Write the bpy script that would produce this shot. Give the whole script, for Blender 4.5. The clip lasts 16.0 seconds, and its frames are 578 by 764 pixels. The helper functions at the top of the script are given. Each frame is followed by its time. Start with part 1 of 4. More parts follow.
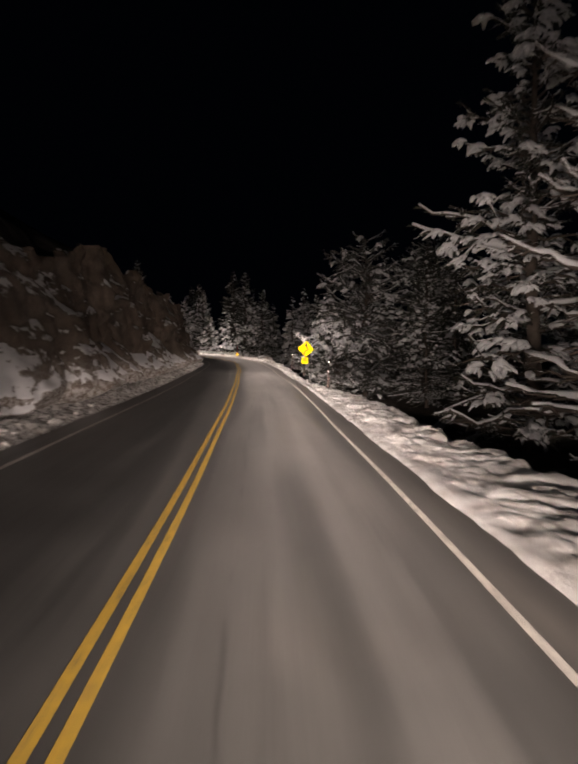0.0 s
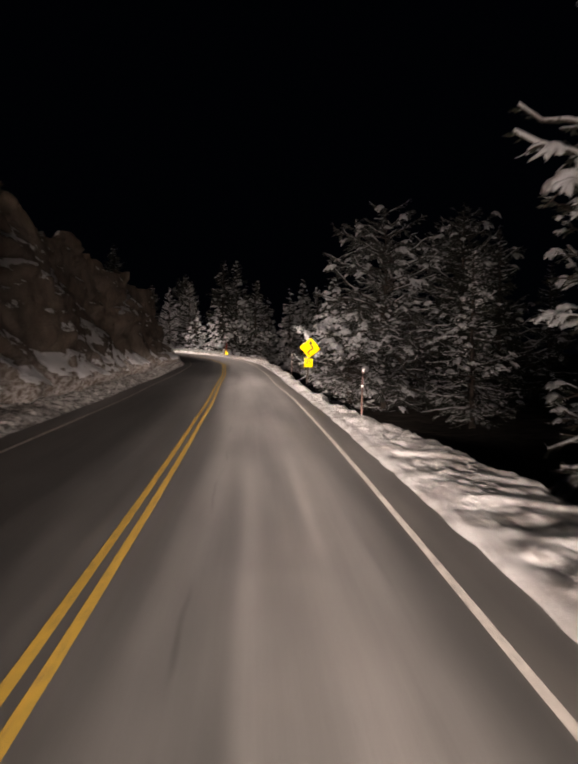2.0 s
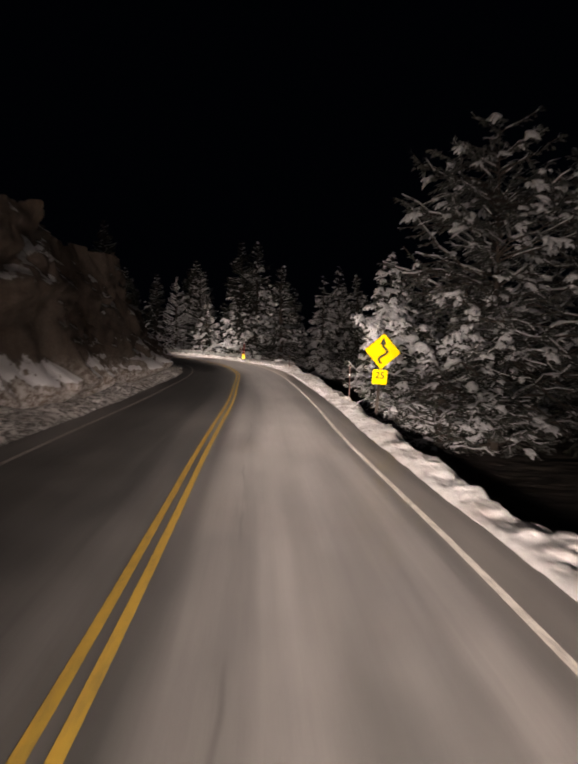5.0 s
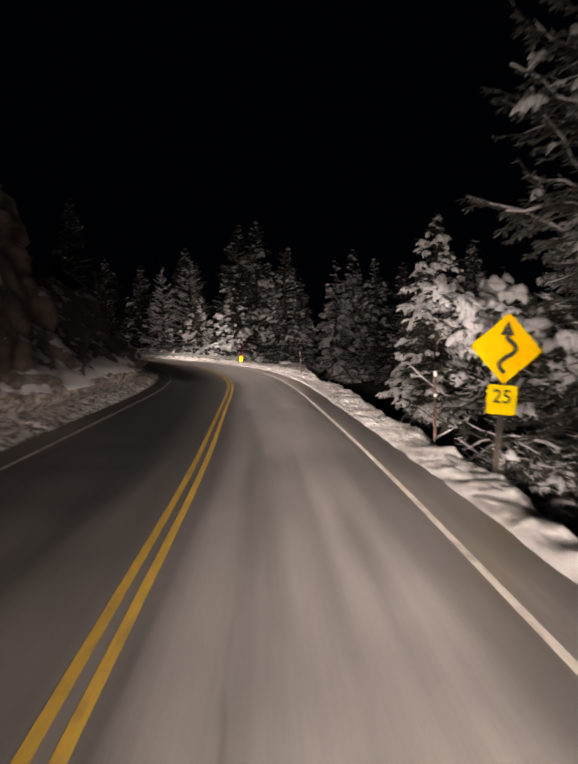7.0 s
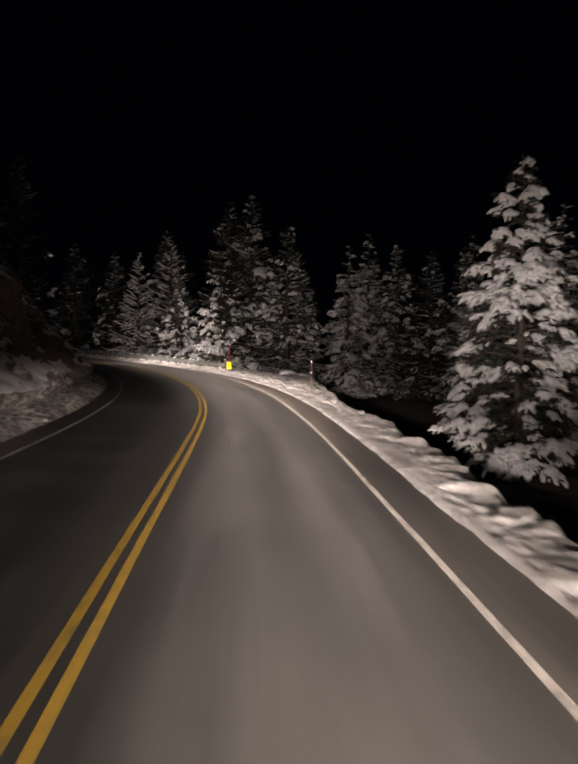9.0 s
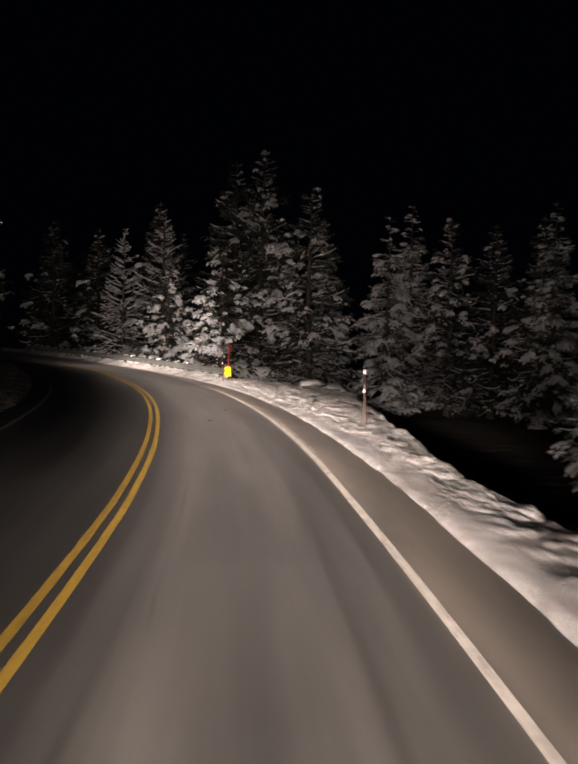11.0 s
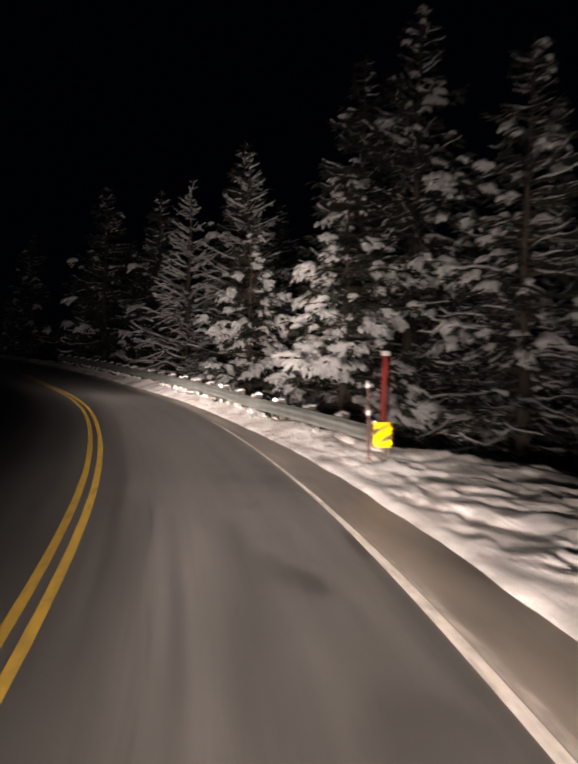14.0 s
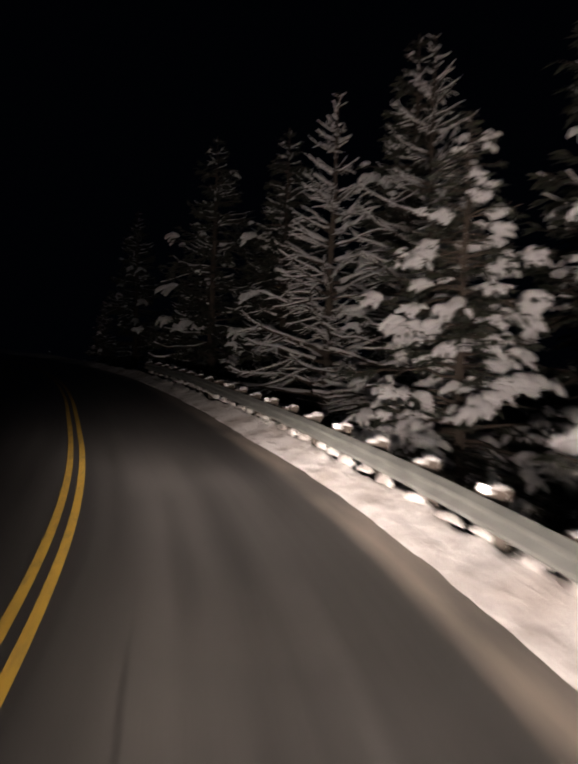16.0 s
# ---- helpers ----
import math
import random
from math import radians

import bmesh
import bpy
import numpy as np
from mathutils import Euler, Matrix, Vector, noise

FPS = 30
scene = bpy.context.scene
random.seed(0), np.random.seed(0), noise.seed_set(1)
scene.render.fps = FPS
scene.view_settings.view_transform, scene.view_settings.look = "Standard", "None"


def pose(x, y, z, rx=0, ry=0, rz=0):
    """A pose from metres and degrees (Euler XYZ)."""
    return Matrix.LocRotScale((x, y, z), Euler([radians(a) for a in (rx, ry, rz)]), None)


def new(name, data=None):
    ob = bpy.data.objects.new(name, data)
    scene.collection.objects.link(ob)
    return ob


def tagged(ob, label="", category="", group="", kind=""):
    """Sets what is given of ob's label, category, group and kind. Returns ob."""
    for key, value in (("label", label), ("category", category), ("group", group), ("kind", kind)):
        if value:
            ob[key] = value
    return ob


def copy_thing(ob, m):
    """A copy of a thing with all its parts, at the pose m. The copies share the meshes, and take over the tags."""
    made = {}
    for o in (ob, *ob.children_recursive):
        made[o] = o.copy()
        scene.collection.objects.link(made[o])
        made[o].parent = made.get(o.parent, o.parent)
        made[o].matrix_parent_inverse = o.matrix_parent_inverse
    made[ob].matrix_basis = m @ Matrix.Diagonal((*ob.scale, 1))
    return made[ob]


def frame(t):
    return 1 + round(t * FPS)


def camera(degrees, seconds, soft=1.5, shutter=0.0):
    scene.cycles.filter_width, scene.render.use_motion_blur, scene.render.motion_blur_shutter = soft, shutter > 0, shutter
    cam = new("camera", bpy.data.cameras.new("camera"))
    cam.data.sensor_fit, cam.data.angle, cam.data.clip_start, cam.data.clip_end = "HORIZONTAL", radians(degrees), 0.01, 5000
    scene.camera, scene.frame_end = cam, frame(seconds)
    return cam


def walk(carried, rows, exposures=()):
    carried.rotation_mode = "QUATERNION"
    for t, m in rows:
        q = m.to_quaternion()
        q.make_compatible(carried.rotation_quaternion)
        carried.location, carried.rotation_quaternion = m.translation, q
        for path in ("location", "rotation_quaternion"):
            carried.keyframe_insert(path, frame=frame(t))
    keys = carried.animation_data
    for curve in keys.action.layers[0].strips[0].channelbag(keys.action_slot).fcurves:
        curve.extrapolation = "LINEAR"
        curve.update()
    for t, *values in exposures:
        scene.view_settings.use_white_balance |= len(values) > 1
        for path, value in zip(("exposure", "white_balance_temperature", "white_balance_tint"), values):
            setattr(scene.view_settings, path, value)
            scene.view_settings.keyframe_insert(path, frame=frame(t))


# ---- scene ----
cam = camera(38.0, 16.0, soft=2.5, shutter=0.9)
METRES, EYE, TILT, LEAN, TURN = 150.0, 2.2, -2.3, 0.0, 0.0
ROWS = [
    (0.0, 0.0, 0.0, 0.0, 0.0, 0.0, -0.0),
    (0.5, -0.0008, 0.032, 0.0014, -0.33, -0.11, -0.14),
    (1.0, -0.0013, 0.064, 0.0025, -0.49, -0.12, -0.24),
    (1.5, -0.002, 0.0959, 0.0036, -0.56, -0.13, -0.51),
    (2.0, -0.0027, 0.1277, 0.0049, -0.42, -0.07, -0.58),
    (2.5, -0.0037, 0.1582, 0.0061, -0.16, -0.01, -0.72),
    (3.0, -0.0051, 0.1902, 0.0075, 0.15, 0.07, -0.85),
    (3.5, -0.0066, 0.2225, 0.009, 0.51, 0.06, -1.04),
    (4.0, -0.0086, 0.2535, 0.0103, 0.8, 0.07, -1.19),
    (6.5, -0.0172, 0.4119, 0.0166, 1.25, -0.14, 0.29),
    (7.0, -0.019, 0.4441, 0.0178, 1.19, -0.03, 0.56),
    (7.5, -0.0205, 0.4762, 0.0192, 1.12, 0.08, 0.56),
    (8.0, -0.0221, 0.5076, 0.0206, 1.03, 0.18, 0.26),
    (8.5, -0.0238, 0.5382, 0.0221, 0.9, 0.2, -0.15),
    (9.0, -0.0254, 0.5688, 0.0234, 0.77, 0.22, -0.73),
    (11.5, -0.0333, 0.7204, 0.0292, 1.91, 0.33, -1.69),
    (12.0, -0.0363, 0.7502, 0.0309, 2.74, 0.32, -1.51),
    (12.5, -0.0397, 0.7811, 0.0323, 3.88, 0.48, -1.53),
    (13.0, -0.044, 0.8116, 0.0339, 5.26, 0.61, -1.59),
    (13.5, -0.0494, 0.8419, 0.0357, 6.87, 0.71, -1.76),
    (14.0, -0.0564, 0.8718, 0.0376, 8.52, 0.71, -1.96),
    (14.5, -0.064, 0.9016, 0.0394, 10.45, 0.72, -2.27),
    (15.0, -0.0731, 0.9319, 0.0411, 12.5, 0.75, -2.56),
    (15.5, -0.083, 0.9611, 0.043, 14.65, 0.6, -2.51),
    (16.0, -0.0943, 0.9902, 0.0447, 16.83, 0.47, -2.62),
]
walk(cam, [(t, pose(0, 0, EYE, TILT, LEAN, TURN) @ pose(METRES * x, METRES * y, METRES * z, 90 + pitch, roll, yaw)) for t, x, y, z, yaw, pitch, roll in ROWS])

# ---- the line of the road: the double yellow line, x and y in metres ----
LINE = [(0.2, -60), (-0.5, -30), (-1.25, 0), (-1.62, 13), (-1.98, 22), (-2.32, 32), (-2.82, 44), (-3.35, 55), (-4.1, 67),
        (-4.78, 81), (-5.66, 94), (-6.75, 109.5), (-7.95, 120.5), (-8.95, 126.5), (-10.13, 132.2), (-11.75, 138.2),
        (-13.64, 143.9), (-15.86, 149.5), (-18.37, 155.2), (-21.4, 160.7), (-24.7, 166), (-30.1, 174.4), (-36.1, 182.8),
        (-43.2, 191.2), (-51.8, 200), (-62.5, 208.5), (-76, 216), (-120, 236)]
RISE = ((-60, 0.0), (62, 0.0), (85, 0.06), (108, 0.07), (117, 0.14), (126, 0.28), (135, 0.46), (144, 0.66), (149, 0.76), (172, 1.3), (200, 2.2), (230, 3.0))


def _spline():
    p = np.array(LINE, float)
    out = []
    for i in range(len(p) - 1):
        a, b, c, d = p[max(i - 1, 0)], p[i], p[i + 1], p[min(i + 2, len(p) - 1)]
        k1, k2 = np.linalg.norm(c - b), 1.0
        ta = (c - a) / max(np.linalg.norm(c - b) + np.linalg.norm(b - a), 1e-6) * k1
        tb = (d - b) / max(np.linalg.norm(d - c) + np.linalg.norm(c - b), 1e-6) * k1
        for u in np.arange(0, 1, 1 / max(2, int(k1 / 0.5))):
            h = u * u * (3 - 2 * u)
            out.append(b * (1 - h) + c * h + ta * (u ** 3 - 2 * u * u + u) + tb * (u ** 3 - u * u))
    out.append(p[-1])
    return np.array(out)


CURVE = _spline()
for _ in range(60):
    CURVE[1:-1] = 0.25 * CURVE[:-2] + 0.5 * CURVE[1:-1] + 0.25 * CURVE[2:]
ARC = np.r_[0, np.cumsum(np.linalg.norm(np.diff(CURVE, axis=0), axis=1))]
ARC -= np.interp(0, CURVE[:, 1], ARC)          # s = 0 beside the first eye
TANG = np.gradient(CURVE, ARC, axis=0)
TANG /= np.linalg.norm(TANG, axis=1)[:, None]
S0, S1 = ARC[0], ARC[-1]


def line_at(s):
    """Place and direction of the road's middle at the arc length s (arrays)."""
    x, y = np.interp(s, ARC, CURVE[:, 0]), np.interp(s, ARC, CURVE[:, 1])
    tx, ty = np.interp(s, ARC, TANG[:, 0]), np.interp(s, ARC, TANG[:, 1])
    n = np.hypot(tx, ty)
    return x, y, tx / n, ty / n


RY, RZ = np.array([r[0] for r in RISE], float), np.array([r[1] for r in RISE], float)
ZS = np.interp(CURVE[:, 1], RY, RZ)
for _ in range(400):
    ZS[1:-1] = 0.25 * ZS[:-2] + 0.5 * ZS[1:-1] + 0.25 * ZS[2:]


def road_z(s):
    return np.interp(s, ARC, ZS)


def su(x, y):
    """Arc length and offset to the right of the road's middle of a place."""
    d = (CURVE[:, 0] - x) ** 2 + (CURVE[:, 1] - y) ** 2
    i = int(d.argmin())
    return ARC[i], (x - CURVE[i, 0]) * TANG[i, 1] - (y - CURVE[i, 1]) * TANG[i, 0]


def xy(s, u):
    x, y, tx, ty = line_at(s)
    return x + u * ty, y - u * tx


def at_y(y):
    """The arc length at which the road's middle passes y."""
    return float(np.interp(y, CURVE[:, 1], ARC))


def step(a, b, x):
    t = np.clip((x - a) / (b - a), 0, 1)
    return t * t * (3 - 2 * t)


def _lattice(i, j, seed):
    n = np.sin(i * 127.1 + j * 311.7 + seed * 74.7) * 43758.5453
    return n - np.floor(n)


def rough(x, y, seed=0):
    """Smooth noise from -1 to 1 over arrays."""
    i, j = np.floor(x), np.floor(y)
    u, v = x - i, y - j
    u, v = u * u * (3 - 2 * u), v * v * (3 - 2 * v)
    a, b = _lattice(i, j, seed), _lattice(i + 1, j, seed)
    c, d = _lattice(i, j + 1, seed), _lattice(i + 1, j + 1, seed)
    return 2 * ((a * (1 - u) + b * u) * (1 - v) + (c * (1 - u) + d * u) * v) - 1


# ---- night: a sky with next to no light; spots added for the vehicle's headlamps ----
night = bpy.data.worlds.new("night")
scene.world = night
night.use_nodes = True
night.node_tree.nodes["Background"].inputs["Color"].default_value = (0.35, 0.5, 1.0, 1)
night.node_tree.nodes["Background"].inputs["Strength"].default_value = 0.0009
scene.view_settings.exposure = 0.0
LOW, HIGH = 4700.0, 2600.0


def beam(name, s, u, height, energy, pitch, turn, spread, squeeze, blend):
    """A stand-in headlamp spot at s along the lane; squeeze flattens its cone."""
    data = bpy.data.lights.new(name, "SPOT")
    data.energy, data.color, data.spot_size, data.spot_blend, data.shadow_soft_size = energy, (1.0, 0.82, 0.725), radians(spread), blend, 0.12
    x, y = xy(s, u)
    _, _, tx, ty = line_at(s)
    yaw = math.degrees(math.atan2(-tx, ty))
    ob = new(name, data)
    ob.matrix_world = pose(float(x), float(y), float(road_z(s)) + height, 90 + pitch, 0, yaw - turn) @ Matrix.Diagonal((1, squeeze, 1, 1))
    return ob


# a spot every 1.25 m lights the road, in place of moving low beams
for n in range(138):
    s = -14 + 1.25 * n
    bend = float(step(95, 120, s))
    beam("low_beam_stand_in", s, 1.75, 1.35, 0.67 * LOW * (1 - 0.2 * float(step(120, 138, s)) - 0.25 * float(step(136, 143, s)) + 0.35 * float(step(143, 156, s))), -9.5, 2.3 + 0.5 * bend, 42 + 12 * bend, 0.43 - 0.09 * bend, 1.0)
# added spots for trees and verge, aimed and scaled stretch by stretch
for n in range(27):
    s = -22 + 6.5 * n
    beam("high_beam_stand_in", s, 1.75, 1.1, 0.5 * HIGH * float(np.interp(s, (8, 22, 42, 60, 78, 90, 100, 110, 125, 135, 141, 147), (3.0, 1.7, 0.8, 0.6, 1.7, 3.4, 3.0, 0.8, 0.4, 0.7, 1.7, 4.6))), 6.5 - 2.0 * float(step(95, 125, s)) + 4.5 * float(step(128, 140, s)), 8 + 14 * float(step(55, 72, s) - step(102, 118, s)) + 4 * float(step(102, 118, s) - step(128, 138, s)), 62 - 10 * float(step(55, 72, s) - step(128, 138, s)), 0.46 + 0.16 * float(step(122, 134, s)), 1.0)
# fill spots added to brighten the rock cut on the left
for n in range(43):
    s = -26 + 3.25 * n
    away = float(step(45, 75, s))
    beam("rock_fill_spot", s, 1.4, 1.1, 0.46 * HIGH * (1.7 - 0.7 * float(step(-5, 22, s)) - 0.1 * away), -5.2, -17 - 12 * away, 56 - 12 * away, 0.29 + 0.07 * away, 1.0)


# ---- materials ----
def mat(name, build):
    m = bpy.data.materials.new(name)
    m.use_nodes = True
    t = m.node_tree
    build(t, t.nodes["Principled BSDF"])
    return m


def node(t, kind, **inputs):
    n = t.nodes.new(kind)
    for key, value in inputs.items():
        n.inputs[key.replace("_", " ")].default_value = value
    return n


def coords(t, kind="Object", scale=(1, 1, 1)):
    c = t.nodes.new("ShaderNodeTexCoord")
    m = t.nodes.new("ShaderNodeMapping")
    m.inputs["Scale"].default_value = scale
    t.links.new(c.outputs[kind], m.inputs["Vector"])
    return m.outputs["Vector"]


def noise_of(t, vec, scale, detail=4.0, rough_=0.55):
    n = node(t, "ShaderNodeTexNoise", Scale=scale, Detail=detail, Roughness=rough_)
    t.links.new(vec, n.inputs["Vector"])
    return n.outputs["Fac"]


def ramp(t, fac, *stops):
    r = t.nodes.new("ShaderNodeValToRGB")
    e = r.color_ramp.elements
    while len(e) < len(stops):
        e.new(0.5)
    for el, (p, c) in zip(e, stops):
        el.position = p
        el.color = (*c, 1) if isinstance(c, tuple) else (c, c, c, 1)
    t.links.new(fac, r.inputs["Fac"])
    return r.outputs["Color"]


def mix(t, fac, a, b, kind="MIX"):
    m = t.nodes.new("ShaderNodeMix")
    m.data_type, m.blend_type = "RGBA", kind
    for socket, value in ((m.inputs[0], fac), (m.inputs[6], a), (m.inputs[7], b)):
        if isinstance(value, bpy.types.NodeSocket):
            t.links.new(value, socket)
        elif isinstance(value, tuple):
            socket.default_value = (*value, 1)
        else:
            socket.default_value = value
    return m.outputs[2]


def bump(t, p, fac, strength=0.4, distance=0.02):
    b = node(t, "ShaderNodeBump", Strength=strength, Distance=distance)
    t.links.new(fac, b.inputs["Height"])
    t.links.new(b.outputs["Normal"], p.inputs["Normal"])


def simple(name, color, roughness=0.6, metallic=0.0, vary=0.25, scale=14.0, bumps=0.15, per_object=0.0):
    """A coloured surface with grain and blotches."""
    def build(t, p):
        v = coords(t)
        fine, wide = noise_of(t, v, scale * 4), noise_of(t, v, scale * 0.35)
        dark = tuple(c * (1 - vary) for c in color)
        light = tuple(min(1, c * (1 + vary * 0.5)) for c in color)
        c = mix(t, ramp(t, wide, (0.35, 0.0), (0.65, 1.0)), dark, light)
        c = mix(t, 0.35, c, ramp(t, fine, (0.3, tuple(x * 0.75 for x in color)), (0.7, light)))
        t.links.new(c, p.inputs["Base Color"])
        p.inputs["Roughness"].default_value, p.inputs["Metallic"].default_value = roughness, metallic
        bump(t, p, fine, bumps, 0.01)
    return mat(name, build)


def sheeting(name, color):
    """Retroreflective sheeting: beads that send light back near the way it came."""
    def build(t, p):
        v = coords(t)
        c = mix(t, ramp(t, noise_of(t, v, 6, 4), (0.4, 0.0), (0.75, 0.25)), color, tuple(x * 0.7 for x in color))
        t.links.new(c, p.inputs["Base Color"])
        p.inputs["Metallic"].default_value, p.inputs["Roughness"].default_value = 0.75, 0.4
        p.inputs["Specular IOR Level"].default_value = 0.1
        bump(t, p, noise_of(t, v, 120, 2), 0.05, 0.002)
    return mat(name, build)


def asphalt(t, p):
    # UV: metres across and along the road
    uv = coords(t, "UV")
    obj = coords(t)
    sep = t.nodes.new("ShaderNodeSeparateXYZ")
    t.links.new(uv, sep.inputs[0])
    grain = noise_of(t, obj, 55, 3, 0.7)
    fine = noise_of(t, coords(t, "UV", (9.0, 0.05, 1)), 1.0, 5, 0.7)
    streak = noise_of(t, coords(t, "UV", (2.4, 0.045, 1)), 1.0, 5, 0.62)
    patch = noise_of(t, coords(t, "UV", (0.9, 0.03, 1)), 1.0, 4, 0.55)
    damp = noise_of(t, coords(t, "UV", (1.3, 0.04, 1)), 1.0, 5, 0.6)
    base = ramp(t, streak, (0.30, (0.092, 0.088, 0.084)), (0.48, (0.12, 0.115, 0.109)), (0.70, (0.152, 0.145, 0.138)))
    base = mix(t, 0.4, base, ramp(t, fine, (0.3, 0.78), (0.7, 1.18)), "MULTIPLY")
    base = mix(t, ramp(t, patch, (0.50, 0.0), (0.64, 0.6)), base, (0.052, 0.050, 0.048))
    spots = noise_of(t, coords(t, "UV", (0.7, 0.13, 1)), 1.0, 5, 0.6)
    base = mix(t, 0.8, base, ramp(t, spots, (0.36, (0.70, 0.71, 0.73)), (0.62, (1.2, 1.2, 1.2))), "MULTIPLY")
    base = mix(t, ramp(t, damp, (0.56, 0.0), (0.64, 0.45)), base, (0.045, 0.043, 0.042))
    # across the road: paler wheel paths with painted headlamp pool, darker middle and edges
    wide = node(t, "ShaderNodeMapRange")
    wide.inputs["From Min"].default_value, wide.inputs["From Max"].default_value = -4.5, 4.5
    t.links.new(sep.outputs["X"], wide.inputs["Value"])
    lane = ramp(t, wide.outputs["Result"], (0.0, 0.6), (0.2, 0.85), (0.30, 0.7), (0.42, 0.9), (0.50, 0.7), (0.535, 0.7), (0.57, 0.98), (0.61, 1.12), (0.66, 1.08), (0.70, 0.95), (0.745, 1.3), (0.79, 1.3), (0.83, 1.0), (0.855, 0.8), (0.9, 0.95))
    base = mix(t, 1.0, base, lane, "MULTIPLY")
    # a sealed crack that wanders along the lane
    wob = noise_of(t, coords(t, "UV", (0.0, 0.12, 1)), 1.0, 4, 0.6)
    off = node(t, "ShaderNodeMath")
    off.operation = "MULTIPLY_ADD"
    off.inputs[1].default_value, off.inputs[2].default_value = 0.5, -1.18
    t.links.new(wob, off.inputs[0])
    near = node(t, "ShaderNodeMath")
    t.links.new(off.outputs[0], near.inputs[0])
    t.links.new(sep.outputs["X"], near.inputs[1])
    dist = node(t, "ShaderNodeMath")
    dist.operation = "ABSOLUTE"
    t.links.new(near.outputs[0], dist.inputs[0])
    gapped = noise_of(t, coords(t, "UV", (0.0, 0.3, 1)), 1.0, 2, 0.5)
    crack = mix(t, 1.0, ramp(t, dist.outputs[0], (0.006, 1.0), (0.034, 0.0)), ramp(t, gapped, (0.47, 0.0), (0.58, 0.5)), "MULTIPLY")
    base = mix(t, crack, base, (0.028, 0.027, 0.026))
    base = mix(t, 0.5, base, ramp(t, grain, (0.3, 0.55), (0.7, 1.25)), "MULTIPLY")
    # damp blotches where the bend begins
    blot = noise_of(t, coords(t, "UV", (0.9, 0.42, 1)), 1.0, 4, 0.6)
    zone = node(t, "ShaderNodeMapRange")
    zone.inputs["From Min"].default_value, zone.inputs["From Max"].default_value = 130.0, 150.0
    t.links.new(sep.outputs["Y"], zone.inputs["Value"])
    blot = mix(t, 1.0, ramp(t, blot, (0.5, 0.0), (0.57, 0.88)), ramp(t, zone.outputs["Result"], (0.2, 0.0), (0.35, 1.0), (0.75, 1.0), (0.9, 0.0)), "MULTIPLY")
    blot = mix(t, 1.0, blot, ramp(t, wide.outputs["Result"], (0.70, 0.0), (0.77, 1.0)), "MULTIPLY")
    base = mix(t, blot, base, (0.022, 0.021, 0.02))
    # tan dust on the shoulder of the bend
    dust = mix(t, 1.0, ramp(t, wide.outputs["Result"], (0.855, 0.0), (0.885, 0.8), (0.92, 0.45)), ramp(t, noise_of(t, coords(t, "UV", (1.2, 0.25, 1)), 1.0, 4, 0.6), (0.35, 0.2), (0.6, 1.0)), "MULTIPLY")
    later = node(t, "ShaderNodeMapRange")
    later.inputs["From Min"].default_value, later.inputs["From Max"].default_value = 100.0, 116.0
    later.inputs["To Min"].default_value = 0.22
    t.links.new(sep.outputs["Y"], later.inputs["Value"])
    dust = mix(t, 1.0, dust, later.outputs["Result"], "MULTIPLY")
    # dark band beside the headlamp pool, painted into the lane round the bend
    inner = mix(t, 1.0, ramp(t, wide.outputs["Result"], (0.70, 0.0), (0.765, 0.62), (0.835, 0.55), (0.855, 0.0)), ramp(t, noise_of(t, coords(t, "UV", (1.1, 0.11, 1)), 1.0, 5, 0.62), (0.36, 0.35), (0.58, 1.0)), "MULTIPLY")
    inner = mix(t, 1.0, inner, later.outputs["Result"], "MULTIPLY")
    base = mix(t, inner, base, (0.034, 0.032, 0.031))
    # pale dry and dark damp stretches, with painted light to balance the lamps
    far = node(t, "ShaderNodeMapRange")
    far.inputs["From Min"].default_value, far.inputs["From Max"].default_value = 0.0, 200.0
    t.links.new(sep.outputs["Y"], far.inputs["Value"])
    dry_and_lit = ramp(t, far.outputs["Result"], (0.02, 0.95), (0.12, 1.2), (0.22, 1.45), (0.30, 1.95), (0.37, 2.05), (0.41, 1.15), (0.46, 0.8), (0.58, 0.9), (0.62, 1.0), (0.69, 1.05), (0.745, 0.9), (0.785, 0.36))
    base = mix(t, 1.0, base, dry_and_lit, "MULTIPLY")
    base = mix(t, dust, base, (0.38, 0.325, 0.265))
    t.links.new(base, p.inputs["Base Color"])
    wet = ramp(t, streak, (0.35, 0.5), (0.65, 0.7))
    t.links.new(wet, p.inputs["Roughness"])
    p.inputs["IOR"].default_value = 1.45
    p.inputs["Coat Weight"].default_value = 1.0
    p.inputs["Coat Roughness"].default_value = 0.42
    p.inputs["Coat IOR"].default_value = 1.8
    bump(t, p, grain, 0.35, 0.006)


def paint(name, color, worn=0.5):
    def build(t, p):
        uv, obj = coords(t, "UV"), coords(t)
        wear = noise_of(t, obj, 9, 6, 0.7)
        grain = noise_of(t, obj, 60, 2)
        tyre = noise_of(t, coords(t, "UV", (2.0, 0.15, 1)), 1.5, 4, 0.6)
        c = mix(t, ramp(t, wear, (worn - 0.14, 0.8), (worn, 0.0)), color, (0.09, 0.085, 0.08))
        c = mix(t, ramp(t, tyre, (0.35, 0.0), (0.75, 0.45)), c, tuple(x * 0.55 for x in color))
        t.links.new(c, p.inputs["Base Color"])
        p.inputs["Roughness"].default_value = 0.55
        p.inputs["Coat Weight"].default_value, p.inputs["Coat Roughness"].default_value = 0.3, 0.4
        bump(t, p, grain, 0.3, 0.004)
    return mat(name, build)


